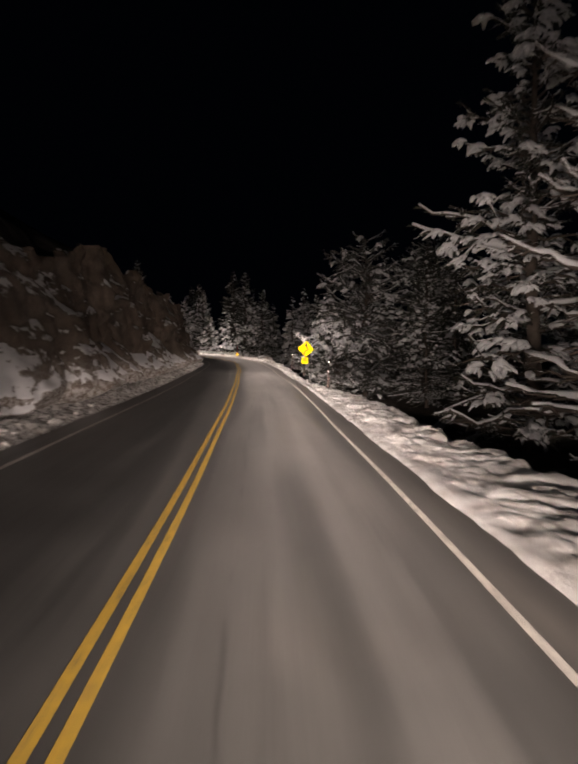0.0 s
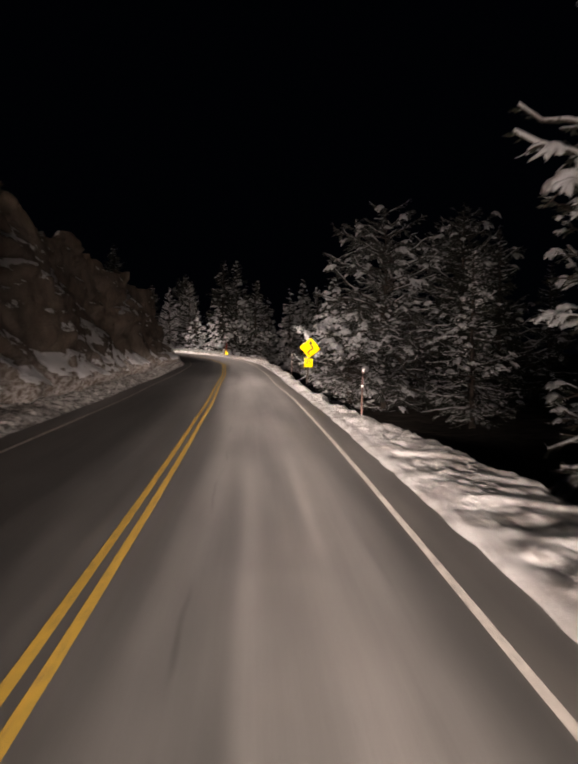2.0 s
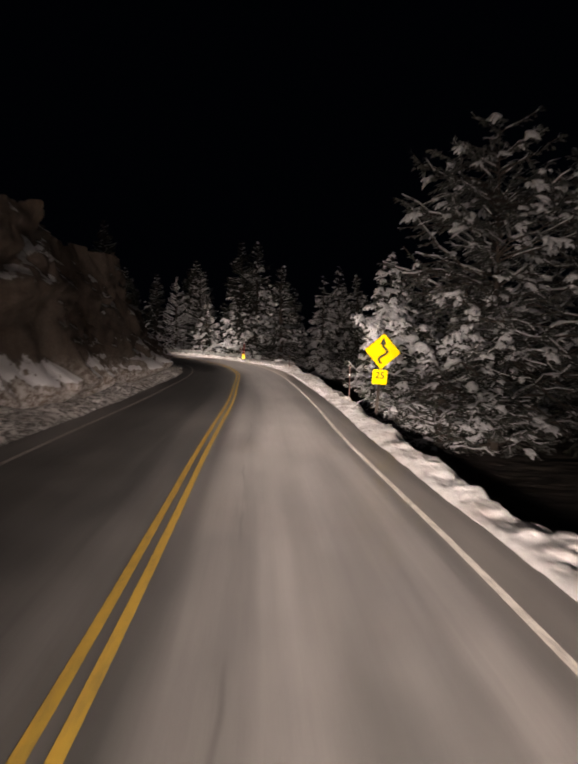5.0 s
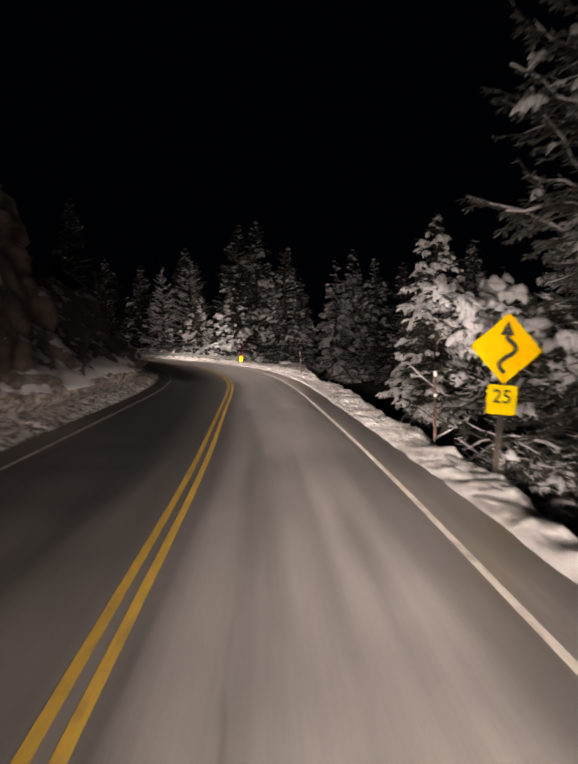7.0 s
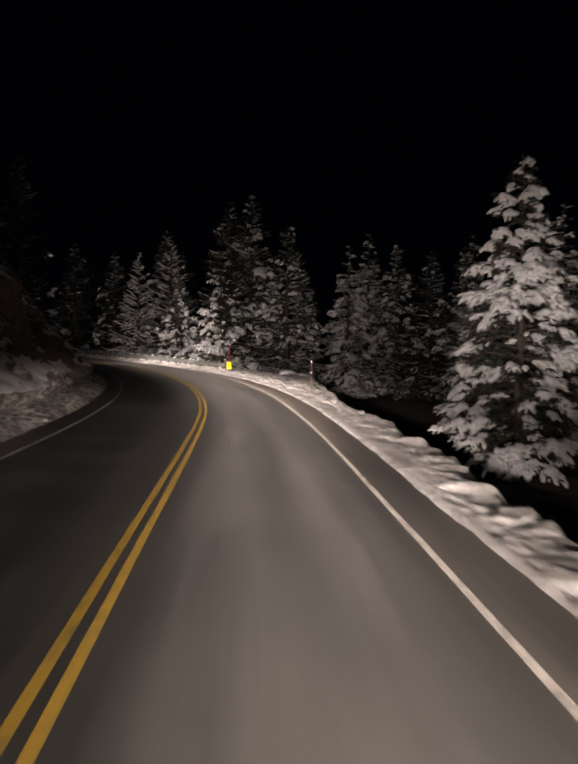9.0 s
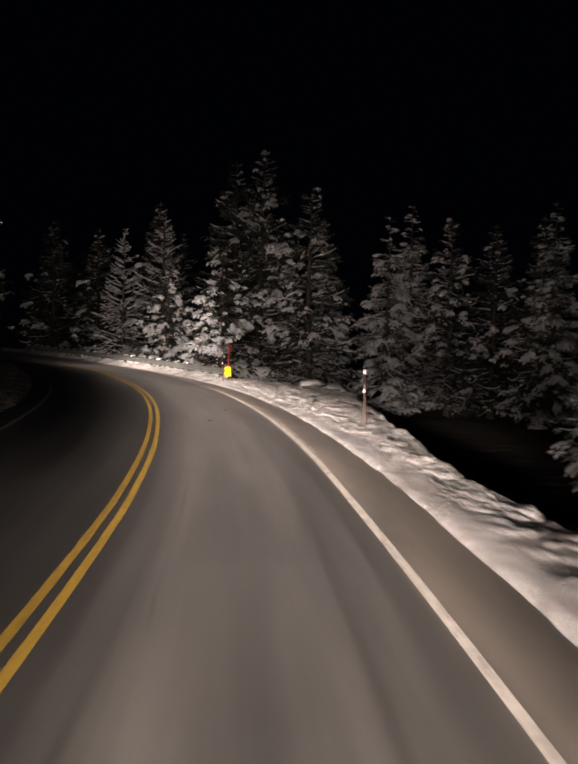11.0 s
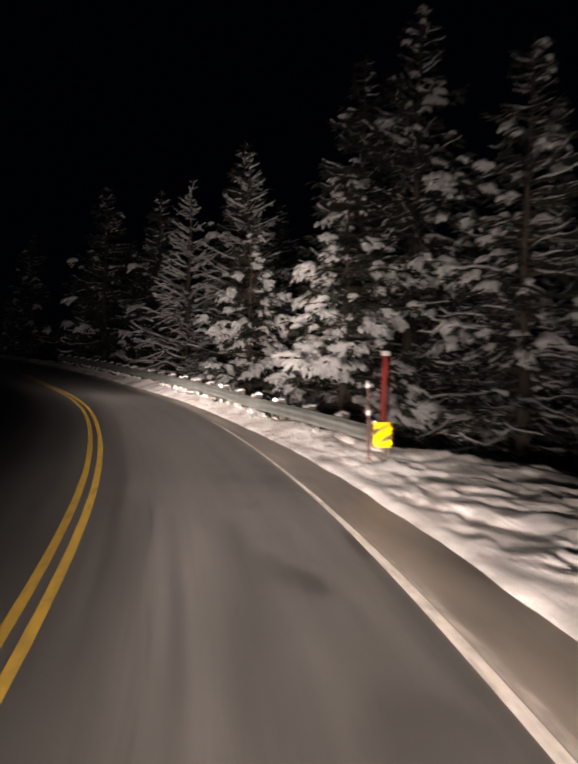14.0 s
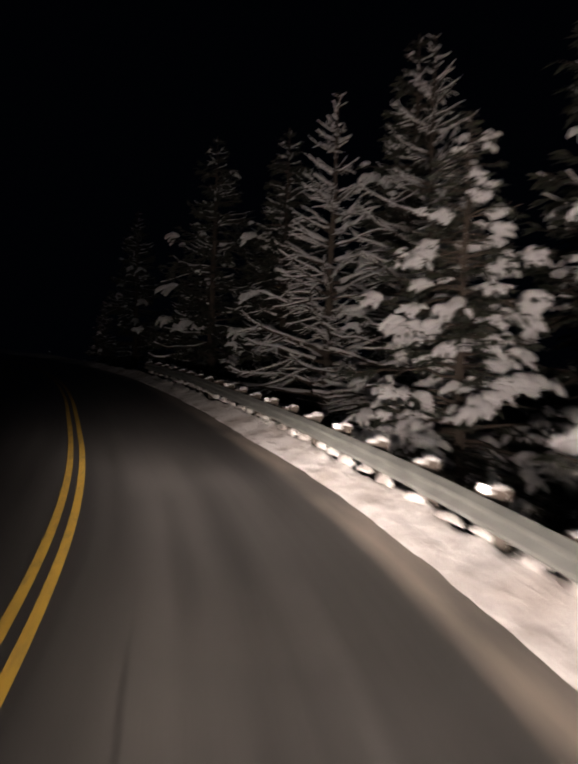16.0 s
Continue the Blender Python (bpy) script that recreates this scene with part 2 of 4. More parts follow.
def snow(name, dirt, clean=(0.80, 0.80, 0.82), depth=0.04, streaks=False, grit=(0.25, 0.21, 0.18), bare=(0.52, 0.68)):
    def build(t, p):
        v = coords(t)
        fine, mid, wide = noise_of(t, v, 24, 5, 0.7), noise_of(t, v, 5, 5, 0.65), noise_of(t, v, 0.9, 4)
        if streaks:            # crumbled in rows that run slantwise to the road
            turn = t.nodes.new("ShaderNodeMapping")
            turn.inputs["Rotation"].default_value = (0, 0, radians(38))
            t.links.new(v, turn.inputs["Vector"])
            long = t.nodes.new("ShaderNodeMapping")
            long.inputs["Scale"].default_value = (0.4, 1.25, 1.0)
            t.links.new(turn.outputs["Vector"], long.inputs["Vector"])
            mid = noise_of(t, long.outputs["Vector"], 3.4, 6, 0.7)
        c = mix(t, ramp(t, wide, (0.45, 0.0), (0.7, dirt)), clean, (0.33, 0.29, 0.26))
        c = mix(t, ramp(t, mid, (bare[0], 0.0), (bare[1], dirt * 0.9)), c, grit)
        t.links.new(c, p.inputs["Base Color"])
        p.inputs["Roughness"].default_value = 0.75
        p.inputs["Subsurface Weight"].default_value = 0.0
        h = node(t, "ShaderNodeMath")
        h.operation = "MULTIPLY_ADD"
        h.inputs[1].default_value = 0.3 if streaks else 1.0
        t.links.new(fine, h.inputs[0])
        t.links.new(mid, h.inputs[2])
        bump(t, p, h.outputs[0], 0.8, depth)
    return mat(name, build)


def rock(t, p):
    v = coords(t)
    lay = coords(t, "Object", (1, 1, 0.35))
    wide, mid, fine = noise_of(t, lay, 0.45, 5), noise_of(t, lay, 2.2, 6, 0.65), noise_of(t, v, 14, 5, 0.7)
    crack = node(t, "ShaderNodeTexVoronoi", Scale=1.1)
    crack.feature = "DISTANCE_TO_EDGE"
    t.links.new(lay, crack.inputs["Vector"])
    c = ramp(t, mid, (0.3, (0.060, 0.044, 0.033)), (0.5, (0.135, 0.100, 0.076)), (0.7, (0.22, 0.17, 0.135)))
    c = mix(t, ramp(t, wide, (0.4, 0.0), (0.65, 0.8)), c, (0.12, 0.096, 0.078))
    c = mix(t, ramp(t, fine, (0.35, 0.6), (0.6, 0.0)), c, (0.06, 0.045, 0.034))
    # snow caught on ledges that face up
    geo = t.nodes.new("ShaderNodeNewGeometry")
    sep = t.nodes.new("ShaderNodeSeparateXYZ")
    t.links.new(geo.outputs["Normal"], sep.inputs[0])
    drift = noise_of(t, v, 1.9, 6, 0.68)
    sc = node(t, "ShaderNodeMath")
    sc.operation = "MULTIPLY_ADD"
    sc.inputs[1].default_value = 1.7
    t.links.new(drift, sc.inputs[0])
    t.links.new(sep.outputs["Z"], sc.inputs[2])
    # more of it drifted against the foot
    geo_z = t.nodes.new("ShaderNodeSeparateXYZ")
    t.links.new(v, geo_z.inputs[0])
    low = node(t, "ShaderNodeMapRange")
    low.inputs["From Min"].default_value, low.inputs["From Max"].default_value = 0.3, 2.6
    low.inputs["To Min"].default_value, low.inputs["To Max"].default_value = 0.34, 0.0
    t.links.new(geo_z.outputs["Z"], low.inputs["Value"])
    both = node(t, "ShaderNodeMath")
    t.links.new(sc.outputs[0], both.inputs[0])
    t.links.new(low.outputs["Result"], both.inputs[1])
    half = node(t, "ShaderNodeMath")
    half.operation = "MULTIPLY"
    half.inputs[1].default_value = 0.36
    t.links.new(both.outputs[0], half.inputs[0])
    gritty = mix(t, 1.0, ramp(t, low.outputs["Result"], (0.1, 0.0), (0.26, 0.8)), ramp(t, noise_of(t, v, 5.0, 6, 0.78), (0.45, 0.0), (0.56, 1.0)), "MULTIPLY")
    c = mix(t, gritty, c, (0.42, 0.40, 0.385))
    c = mix(t, ramp(t, half.outputs[0], (0.535, 0.0), (0.57, 0.9)), c, (0.72, 0.72, 0.74))
    t.links.new(c, p.inputs["Base Color"])
    p.inputs["Roughness"].default_value = 0.85
    h = node(t, "ShaderNodeMath")
    t.links.new(fine, h.inputs[0])
    t.links.new(mid, h.inputs[1])
    bump(t, p, h.outputs[0], 0.8, 0.13)


def needles(t, p, frost=0.09, cover=0.48):
    v = coords(t)
    c = ramp(t, noise_of(t, v, 2.0, 3), (0.35, (0.022, 0.030, 0.018)), (0.65, (0.060, 0.066, 0.040)))
    c = mix(t, ramp(t, noise_of(t, v, 9.0, 3), (cover, 0.0), (cover + 0.12, 0.8)), c, (frost, frost, frost))
    t.links.new(c, p.inputs["Base Color"])
    p.inputs["Roughness"].default_value = 0.7


M = {
    "asphalt": mat("wet_asphalt", asphalt),
    "yellow": paint("yellow_line_paint", (0.66, 0.42, 0.060)),
    "white": paint("white_line_paint", (0.84, 0.79, 0.72), 0.53),
    "faded": paint("faded_line_paint", (0.62, 0.56, 0.49), 0.58),
    "snow": snow("roadside_snow", 0.75, (0.76, 0.75, 0.74), 0.2, True, (0.16, 0.13, 0.11), (0.54, 0.64)),
    "clean": snow("tree_snow", 0.0, (0.9, 0.9, 0.92)),
    "dirty": snow("dirty_snow", 1.0, (0.74, 0.72, 0.70), 0.16, False, (0.07, 0.06, 0.05), (0.47, 0.56)),
    "litter": simple("dark_forest_floor", (0.075, 0.062, 0.050), 0.95, vary=0.6, scale=3),
    "rock": mat("brown_rock", rock),
    "needles": mat("needles", needles),
    "frosted": mat("frosted_needles", lambda t, p: needles(t, p, 0.5, 0.44)),
    "dusted": mat("dusted_needles", lambda t, p: needles(t, p, 0.26, 0.43)),
    "bark": simple("bark", (0.10, 0.080, 0.065), 0.9, vary=0.5, scale=7, bumps=0.8),
    "steel": simple("galvanised_steel", (0.36, 0.38, 0.36), 0.5, 0.35, vary=0.3, scale=5),
    "wood": simple("weathered_post_wood", (0.11, 0.092, 0.078), 0.85, vary=0.45, scale=9, bumps=0.5),
    "sign_yellow": sheeting("yellow_sign_sheeting", (1.0, 0.60, 0.0)),
    "lemon": sheeting("lemon_sheeting", (1.0, 0.72, 0.0)),
    "black": simple("black_sign_paint", (0.018, 0.017, 0.016), 0.5, vary=0.2),
    "reflector": sheeting("white_reflector", (0.97, 0.96, 0.95)),
    "red": simple("red_pole_paint", (0.34, 0.05, 0.045), 0.5, vary=0.3),
    "brown": simple("brown_red_post_plastic", (0.15, 0.085, 0.07), 0.6, vary=0.35),
    "tar": simple("tar", (0.075, 0.071, 0.067), 0.7, vary=0.4),
    "boulder": mat("grey_boulder", rock),
}


# ---- mesh helpers ----
class Soup:
    """Gathers vertices and faces of one mesh."""

    def __init__(self):
        self.v, self.f, self.n = [], [], 0

    def add(self, verts, faces):
        verts = np.asarray(verts, float)
        self.v.append(verts)
        self.f.extend([tuple(i + self.n for i in f) for f in faces])
        self.n += len(verts)

    def mesh(self, name, material, smooth=True):
        me = bpy.data.meshes.new(name)
        me.from_pydata(np.concatenate(self.v).tolist() if self.v else [], [], self.f)
        me.materials.append(material)
        if smooth:
            me.polygons.foreach_set("use_smooth", [True] * len(me.polygons))
        me.update()
        return me


def tube(soup, pts, radii, sides=6, cap=True):
    pts, n = np.asarray(pts, float), len(pts)
    tan = np.gradient(pts, axis=0)
    tan /= np.maximum(np.linalg.norm(tan, axis=1), 1e-9)[:, None]
    ref = np.array([0, 0, 1.0]) if abs(tan[0, 2]) < 0.9 else np.array([1.0, 0, 0])
    a = np.cross(tan, ref)
    a /= np.maximum(np.linalg.norm(a, axis=1), 1e-9)[:, None]
    b = np.cross(tan, a)
    ang = np.arange(sides) * 2 * math.pi / sides
    ring = a[:, None] * np.cos(ang)[None, :, None] + b[:, None] * np.sin(ang)[None, :, None]
    verts = (pts[:, None] + ring * np.asarray(radii, float)[:, None, None]).reshape(-1, 3)
    faces = [(i * sides + j, i * sides + (j + 1) % sides, (i + 1) * sides + (j + 1) % sides, (i + 1) * sides + j) for i in range(n - 1) for j in range(sides)]
    if cap:
        faces += [tuple(range(sides))[::-1], tuple((n - 1) * sides + j for j in range(sides))]
    soup.add(verts, faces)


def grid(soup, pts):
    """pts: rows x columns x 3."""
    r, c, _ = pts.shape
    idx = np.arange(r * c).reshape(r, c)
    q = np.stack([idx[:-1, :-1], idx[:-1, 1:], idx[1:, 1:], idx[1:, :-1]], -1).reshape(-1, 4)
    soup.add(pts.reshape(-1, 3), q.tolist())


def box(soup, x0, x1, y0, y1, z0, z1):
    soup.add([(x, y, z) for z in (z0, z1) for y in (y0, y1) for x in (x0, x1)],
             [(0, 2, 3, 1), (4, 5, 7, 6), (0, 1, 5, 4), (2, 6, 7, 3), (0, 4, 6, 2), (1, 3, 7, 5)])


def part(name, soup, material, parent=None, label="", smooth=False, bevel=0.0):
    me = soup.mesh(name, material, smooth) if isinstance(soup, Soup) else soup
    if bevel:
        bm = bmesh.new()
        bm.from_mesh(me)
        bmesh.ops.bevel(bm, geom=list(bm.edges), offset=bevel, segments=2, affect="EDGES", profile=0.7)
        bm.to_mesh(me)
        bm.free()
    ob = new(name, me)
    if parent:
        ob.parent = parent
    if label:
        ob["label"] = label
    return ob


def thing(name, label, category, m, group="", kind=""):
    ob = new(name)
    ob.matrix_world = m
    ob.empty_display_size = 0.3
    return tagged(ob, label, category, group, kind)


# ---- road ----
EDGE = ((-70, 0.46), (20, 0.46), (46, 0.49), (70, 0.54), (93, 0.64), (114, 0.77), (123, 0.82), (138, 0.80), (146, 0.60), (155, 0.33), (300, 0.33))


def yellow_shift(s):
    """How far the painted centre strays from the road's middle."""
    return np.interp(s, (0, 25, 44, 57, 68, 95, 106, 115, 125, 138, 150), (0.02, 0.03, -0.06, -0.04, 0.02, 0.0, 0.0, 0.07, 0.0, 0.03, 0.07))


def white_shift(s):
    return np.interp(s, (0, 25, 44, 57, 70, 82, 95, 106, 115, 160), (0, 0.03, 0.06, 0.06, 0.0, 0.0, 0.07, 0.06, 0.0, 0.0))


def right_edge(s):
    """Offset of the snow's edge to the right of the road's middle."""
    w = np.interp(s, [e[0] for e in EDGE], [e[1] for e in EDGE])
    return 3.32 + w + 0.025 * rough(s * 0.37, s * 0 + 3, 5) + 0.012 * rough(s * 1.7, s * 0, 6) + 0.010 * rough(s * 5.3, s * 0, 7)


def strip(name, s0, s1, u0, u1, lift, material, ds=0.5, cols=2, kind="structure", label="", category="", crown=0.0):
    s = np.arange(s0, s1 + ds / 2, ds)
    uu = np.linspace(0, 1, cols)
    a = u0(s) if callable(u0) else np.full(len(s), u0)
    b = u1(s) if callable(u1) else np.full(len(s), u1)
    u = a[:, None] * (1 - uu) + b[:, None] * uu
    x, y, tx, ty = line_at(s)
    pts = np.stack([x[:, None] + u * ty[:, None], y[:, None] - u * tx[:, None], road_z(s)[:, None] + lift + 0 * u], -1)
    sp = Soup()
    grid(sp, pts)
    me = sp.mesh(name, material)
    uvs = np.stack([u, s[:, None] + 0 * u], -1).reshape(-1, 2)
    layer = me.uv_layers.new(name="UVMap")
    loops = np.empty(len(me.loops), int)
    me.loops.foreach_get("vertex_index", loops)
    layer.data.foreach_set("uv", uvs[loops].ravel())
    return tagged(new(name, me), label, category, kind=kind)


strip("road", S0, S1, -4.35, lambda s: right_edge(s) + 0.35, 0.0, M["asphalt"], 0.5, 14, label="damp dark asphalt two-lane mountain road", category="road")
strip("yellow_line", S0, S1, lambda s: yellow_shift(s) - 0.15, lambda s: yellow_shift(s) - 0.05, 0.006, M["yellow"], label="worn double yellow centre line, far stripe", category="road marking")
strip("yellow_line", S0, S1, lambda s: yellow_shift(s) + 0.05, lambda s: yellow_shift(s) + 0.15, 0.006, M["yellow"], label="worn double yellow centre line, lane stripe", category="road marking")
strip("white_edge_line", S0, 153.5, lambda s: 3.25 + white_shift(s), lambda s: 3.338 + white_shift(s) + 0.032 * step(104, 118, s) - 0.072 * step(137, 146, s) - 0.02 * step(149, 153, s), 0.006, M["white"], label="white edge line painted on dark asphalt", category="road marking")
strip("faded_edge_line", 118, 142, 3.385, lambda s: 3.387 + (0.095 + 0.02 * rough(s * 0.3, s * 0, 51)) * step(118, 122, s) * (1 - step(135, 142, s)), 0.006, M["faded"], label="faded second white edge line beside the fresh one", category="road marking")
strip("white_edge_line", S0, S1, -3.63, -3.51, 0.006, M["white"], label="white edge line on the rock side", category="road marking")


# ---- ground ----
BANK = ((-70, 2.2), (25, 2.2), (40, 1.75), (50, 0.8), (62, 0.8), (80, 0.9), (95, 1.2), (110, 1.6), (120, 1.6), (126, 2.3), (132, 3.4), (138, 4.9), (145, 4.9), (147.8, 1.6), (152, 0.78), (300, 0.78))


def ground(s, u):
    """Height of the ground at s along and u to the right of the road's middle (arrays)."""
    zr, e = road_z(s), right_edge(s)
    d = u - e
    bank = np.interp(s, [b[0] for b in BANK], [b[1] for b in BANK]) + (1 - 0.5 * step(88, 96, s)) * (0.22 * rough(s * 0.4, s * 0, 9) + 0.12 * rough(s * 1.6, s * 0, 10))
    lip = step(-0.02, 0.25, d) * (0.10 + 0.03 * rough(s * 1.1, u * 1.3, 1))
    p, q = 0.7 * (u - s) + 0.4 * rough(s * 0.9, u * 0.9, 15), 0.75 * (s + 0.8 * u) + 0.3 * rough(s * 1.1, u * 1.3, 16)
    plate = 0.05 * rough(2.6 * q, 0.8 * p, 2) + 0.03 * rough(s * 4.3 + u, u * 3.6, 4) + 0.025 * rough(s * 7.5 - u, u * 6.5, 13)
    gap = (0.10 + 0.08 * step(0.8, 1.6, d)) * (1 - np.abs(rough(4.6 * q, 1.1 * p, 3))) ** 3 + 0.06 * (1 - np.abs(rough(8.6 * q + 7, 2.4 * p, 18))) ** 3
    tight = step(48, 60, s) - step(92, 104, s)
    wide = step(94, 104, s) - step(122, 132, s)
    ripple = step(0.3 - 0.15 * tight + 0.2 * wide, 0.6 - 0.2 * tight + 0.35 * wide, d) * (1 - 0.7 * step(145, 150, s)) * (plate - gap + 0.05)
    ripple = ripple + step(0.15, 0.9, d) * step(144, 150, s) * (0.24 + 0.03 * rough(s * 1.9, u * 2, 14) + 0.03 * rough(s * 5.1, u * 4.6, 17))
    clods = step(0.6, 1.3, d) * 0.06 * np.maximum(0, rough(s * 1.7 + u * 0.5, u * 1.5 - s * 0.3, 12) - 0.3)
    fall = np.clip(d - bank, 0, 60)
    drop = -3.4 * (1 - np.exp(-((fall / 2.3) ** 1.1))) + 0.35 * rough(s * 0.15, u * 0.15, 8) * step(2, 8, fall)
    right = zr - 0.05 + lip + ripple + clods + drop
    l = -4.15 - u + 0.12 * rough(s * 0.8, s * 0, 21)
    berm = step(0, 0.7, l) * (0.14 + 0.10 * rough(s * 0.9, u * 1.2, 22) + 0.06 * rough(s * 3, u * 3, 23)) + 0.22 * np.clip(l - 0.4, 0, 1.4)
    wall = np.interp(s, (100, 112, 148, 158, 168, 178), (1, 0.85, 0.85, 0.6, 0.3, 0))
    rise = wall * (7.2 * step(2.4, 5.6 + 4.0 * step(96, 115, s), l) + 0.6 * np.clip(l - 5.6, 0, 60)) + (1 - wall) * (-0.5 * step(0.5, 3, l) + 0.5 * np.clip(l - 5, 0, 60))
    left = zr - 0.05 + berm + rise + 0.4 * rough(s * 0.2, u * 0.2, 24) * step(3, 6, l)
    return np.where(u > 0, right, np.where(u < -4.0, left, zr - 0.05))


def ground_at(x, y):
    s, u = su(x, y)
    return float(ground(np.array([s]), np.array([u]))[0])


def terrain(name, s, u, material, label, category):
    S, U = np.meshgrid(s, u, indexing="ij")
    x, y, tx, ty = line_at(s)
    pts = np.stack([x[:, None] + U * ty[:, None], y[:, None] - U * tx[:, None], ground(S, U)], -1)
    sp = Soup()
    grid(sp, pts)
    me = sp.mesh(name, material[0])
    for m in material[1:]:
        me.materials.append(m)
    if len(material) > 1:
        uc = (U[:-1, :-1] + U[1:, 1:]) / 2
        e = right_edge(S[:-1, :-1])
        b = np.interp(S[:-1, :-1], [q[0] for q in BANK], [q[1] for q in BANK])
        which = np.where(uc < -6.2, 2, 0)
        which = np.where((uc < -4) & (uc >= -6.2), 1, which)
        which = np.where(uc < -4, which, np.where(uc > e + b + 2.0, 2, 0))
        me.polygons.foreach_set("material_index", which.ravel().astype(np.int32))
    return tagged(new(name, me), label, category, kind="structure")


sg = np.r_[np.arange(S0, -8, 4.0), np.arange(-8, 205, 0.105), np.arange(205, S1, 4.0)]
ug = np.r_[-400, -200, -110, -60, -40, -28, -20, -15, -12, -10, np.arange(-8.5, -3.9, 0.18), np.arange(-3.6, 3.4, 1.0), np.arange(3.5, 7.2, 0.075), np.arange(7.2, 10.6, 0.2), np.arange(11, 16, 0.7), 17, 20, 25, 32, 45, 70, 120, 250, 500]
terrain("ground", sg, ug, [M["snow"], M["dirty"], M["litter"]], "rutted snow-covered verge falling to a dark ditch", "ground")


# ---- rock cut ----
def rock_face():
    s = np.arange(-40, 168, 0.17)
    v = np.linspace(0, 1, 56)
    S, V = np.meshgrid(s, v, indexing="ij")
    top = 7.6 + 1.6 * rough(s * 0.06, s * 0, 31) + 0.7 * rough(s * 0.19, s * 0, 32) + 0.3 * rough(s * 0.8, s * 0, 44)
    top = top * np.interp(s, (96, 112, 146, 156, 168), (1, 0.86, 0.86, 0.55, 0.06))
    z = V * top[:, None]
    WS, WZ = S + 1.3 * rough(S * 0.35, z * 0.3, 40), z + 0.9 * rough(S * 0.4 + 5, z * 0.35, 41)
    lobes = 1.9 * np.abs(rough(WS * 0.13, WZ * 0.10, 33)) + 1.0 * np.abs(rough(WS * 0.33 + 3, WZ * 0.2, 34)) + 0.5 * np.abs(rough(WS * 0.8, WZ * 0.5, 35)) + 0.22 * np.abs(rough(WS * 1.7, WZ * 1.3, 39))
    blocks = 0.2 * rough(WS * 0.5, WZ * 0.5, 36)
    fine = 0.19 * rough(WS * 2.3, WZ * 1.9, 37) + 0.10 * rough(WS * 4.6, WZ * 4.0, 38)
    fine = fine - 0.55 * (1 - np.abs(rough(WS * 0.45 + 0.25 * WZ, WZ * 0.28, 42))) ** 7 - 0.35 * (1 - np.abs(rough(WS * 0.9 - 0.3 * WZ, WZ * 0.7, 43))) ** 7
    foot = 0.9 * (1 - step(0, 1.9, z))
    U = -6.6 - (0.3 + 0.4 * step(96, 116, S)) * z + foot + lobes * step(0.1, 1.2, z) + (blocks + fine) * step(0.0, 0.6, z) - 1.4 * step(148, 166, S)
    x, y, tx, ty = line_at(s)
    pts = np.stack([x[:, None] + U * ty[:, None], y[:, None] - U * tx[:, None], road_z(s)[:, None] - 0.15 + z], -1)
    sp = Soup()
    grid(sp, pts)
    return tagged(new("rock_wall", sp.mesh("rock_wall", M["rock"])), "steep brown rock cut with snow caught on ledges", "rock face", kind="structure")


rock_face()


# ---- trees ----
ICO = None


def lump(soup, rng, centre, size, axis):
    """A lumpy pillow of snow: size along, across, up; axis: its direction in plan and dip."""
    global ICO
    if ICO is None:
        bm = bmesh.new()
        bmesh.ops.create_icosphere(bm, subdivisions=2, radius=1)
        ICO = np.array([v.co[:] for v in bm.verts]), [tuple(v.index for v in f.verts) for f in bm.faces]
        bm.free()
    v, f = ICO
    ph = rng.random(6) * 6.28
    k = 1 + 0.16 * np.sin(3.1 * v[:, 0] + ph[0]) * np.cos(2.7 * v[:, 1] + ph[1]) + 0.13 * np.sin(5.3 * v[:, 1] + ph[2] + 2 * v[:, 0]) + 0.09 * np.sin(8 * v[:, 0] + ph[3]) * np.sin(7 * v[:, 1] + ph[4])
    p = v * k[:, None]
    p[:, 2] = np.where(p[:, 2] < 0, p[:, 2] * 0.45, p[:, 2])
    p = p * np.array(size)
    a = np.array(axis) / np.linalg.norm(axis)
    side = np.cross((0, 0, 1), a)
    side /= max(np.linalg.norm(side), 1e-6)
    up = np.cross(a, side)
    # the ends hang down
    p[:, 2] -= 0.35 * (p[:, 0] / size[0]) ** 2 * size[2]
    soup.add(centre + p[:, :1] * a + p[:, 1:2] * side + p[:, 2:] * up, f)


def spray(soup, rng, p, way, length):
    """A twig with needles: three narrow blades in a fan that droops."""
    way = way / np.linalg.norm(way)
    side = np.cross(way, (0, 0, 1.0))
    side /= max(np.linalg.norm(side), 1e-6)
    for k in (-0.55, 0.0, 0.55):
        d = way + side * (k + rng.normal(0, 0.15)) + np.array([0, 0, rng.normal(-0.12, 0.18)])
        d /= np.linalg.norm(d)
        w = np.cross(d, (rng.normal(), rng.normal(), 1.5))
        w /= max(np.linalg.norm(w), 1e-6)
        l, b = length * rng.uniform(0.7, 1.15), length * rng.uniform(0.09, 0.15)
        soup.add([p, p + d * l * 0.55 + w * b, p + d * l - np.array([0, 0, 0.05 * l]), p + d * l * 0.55 - w * b], [(0, 1, 2, 3)])


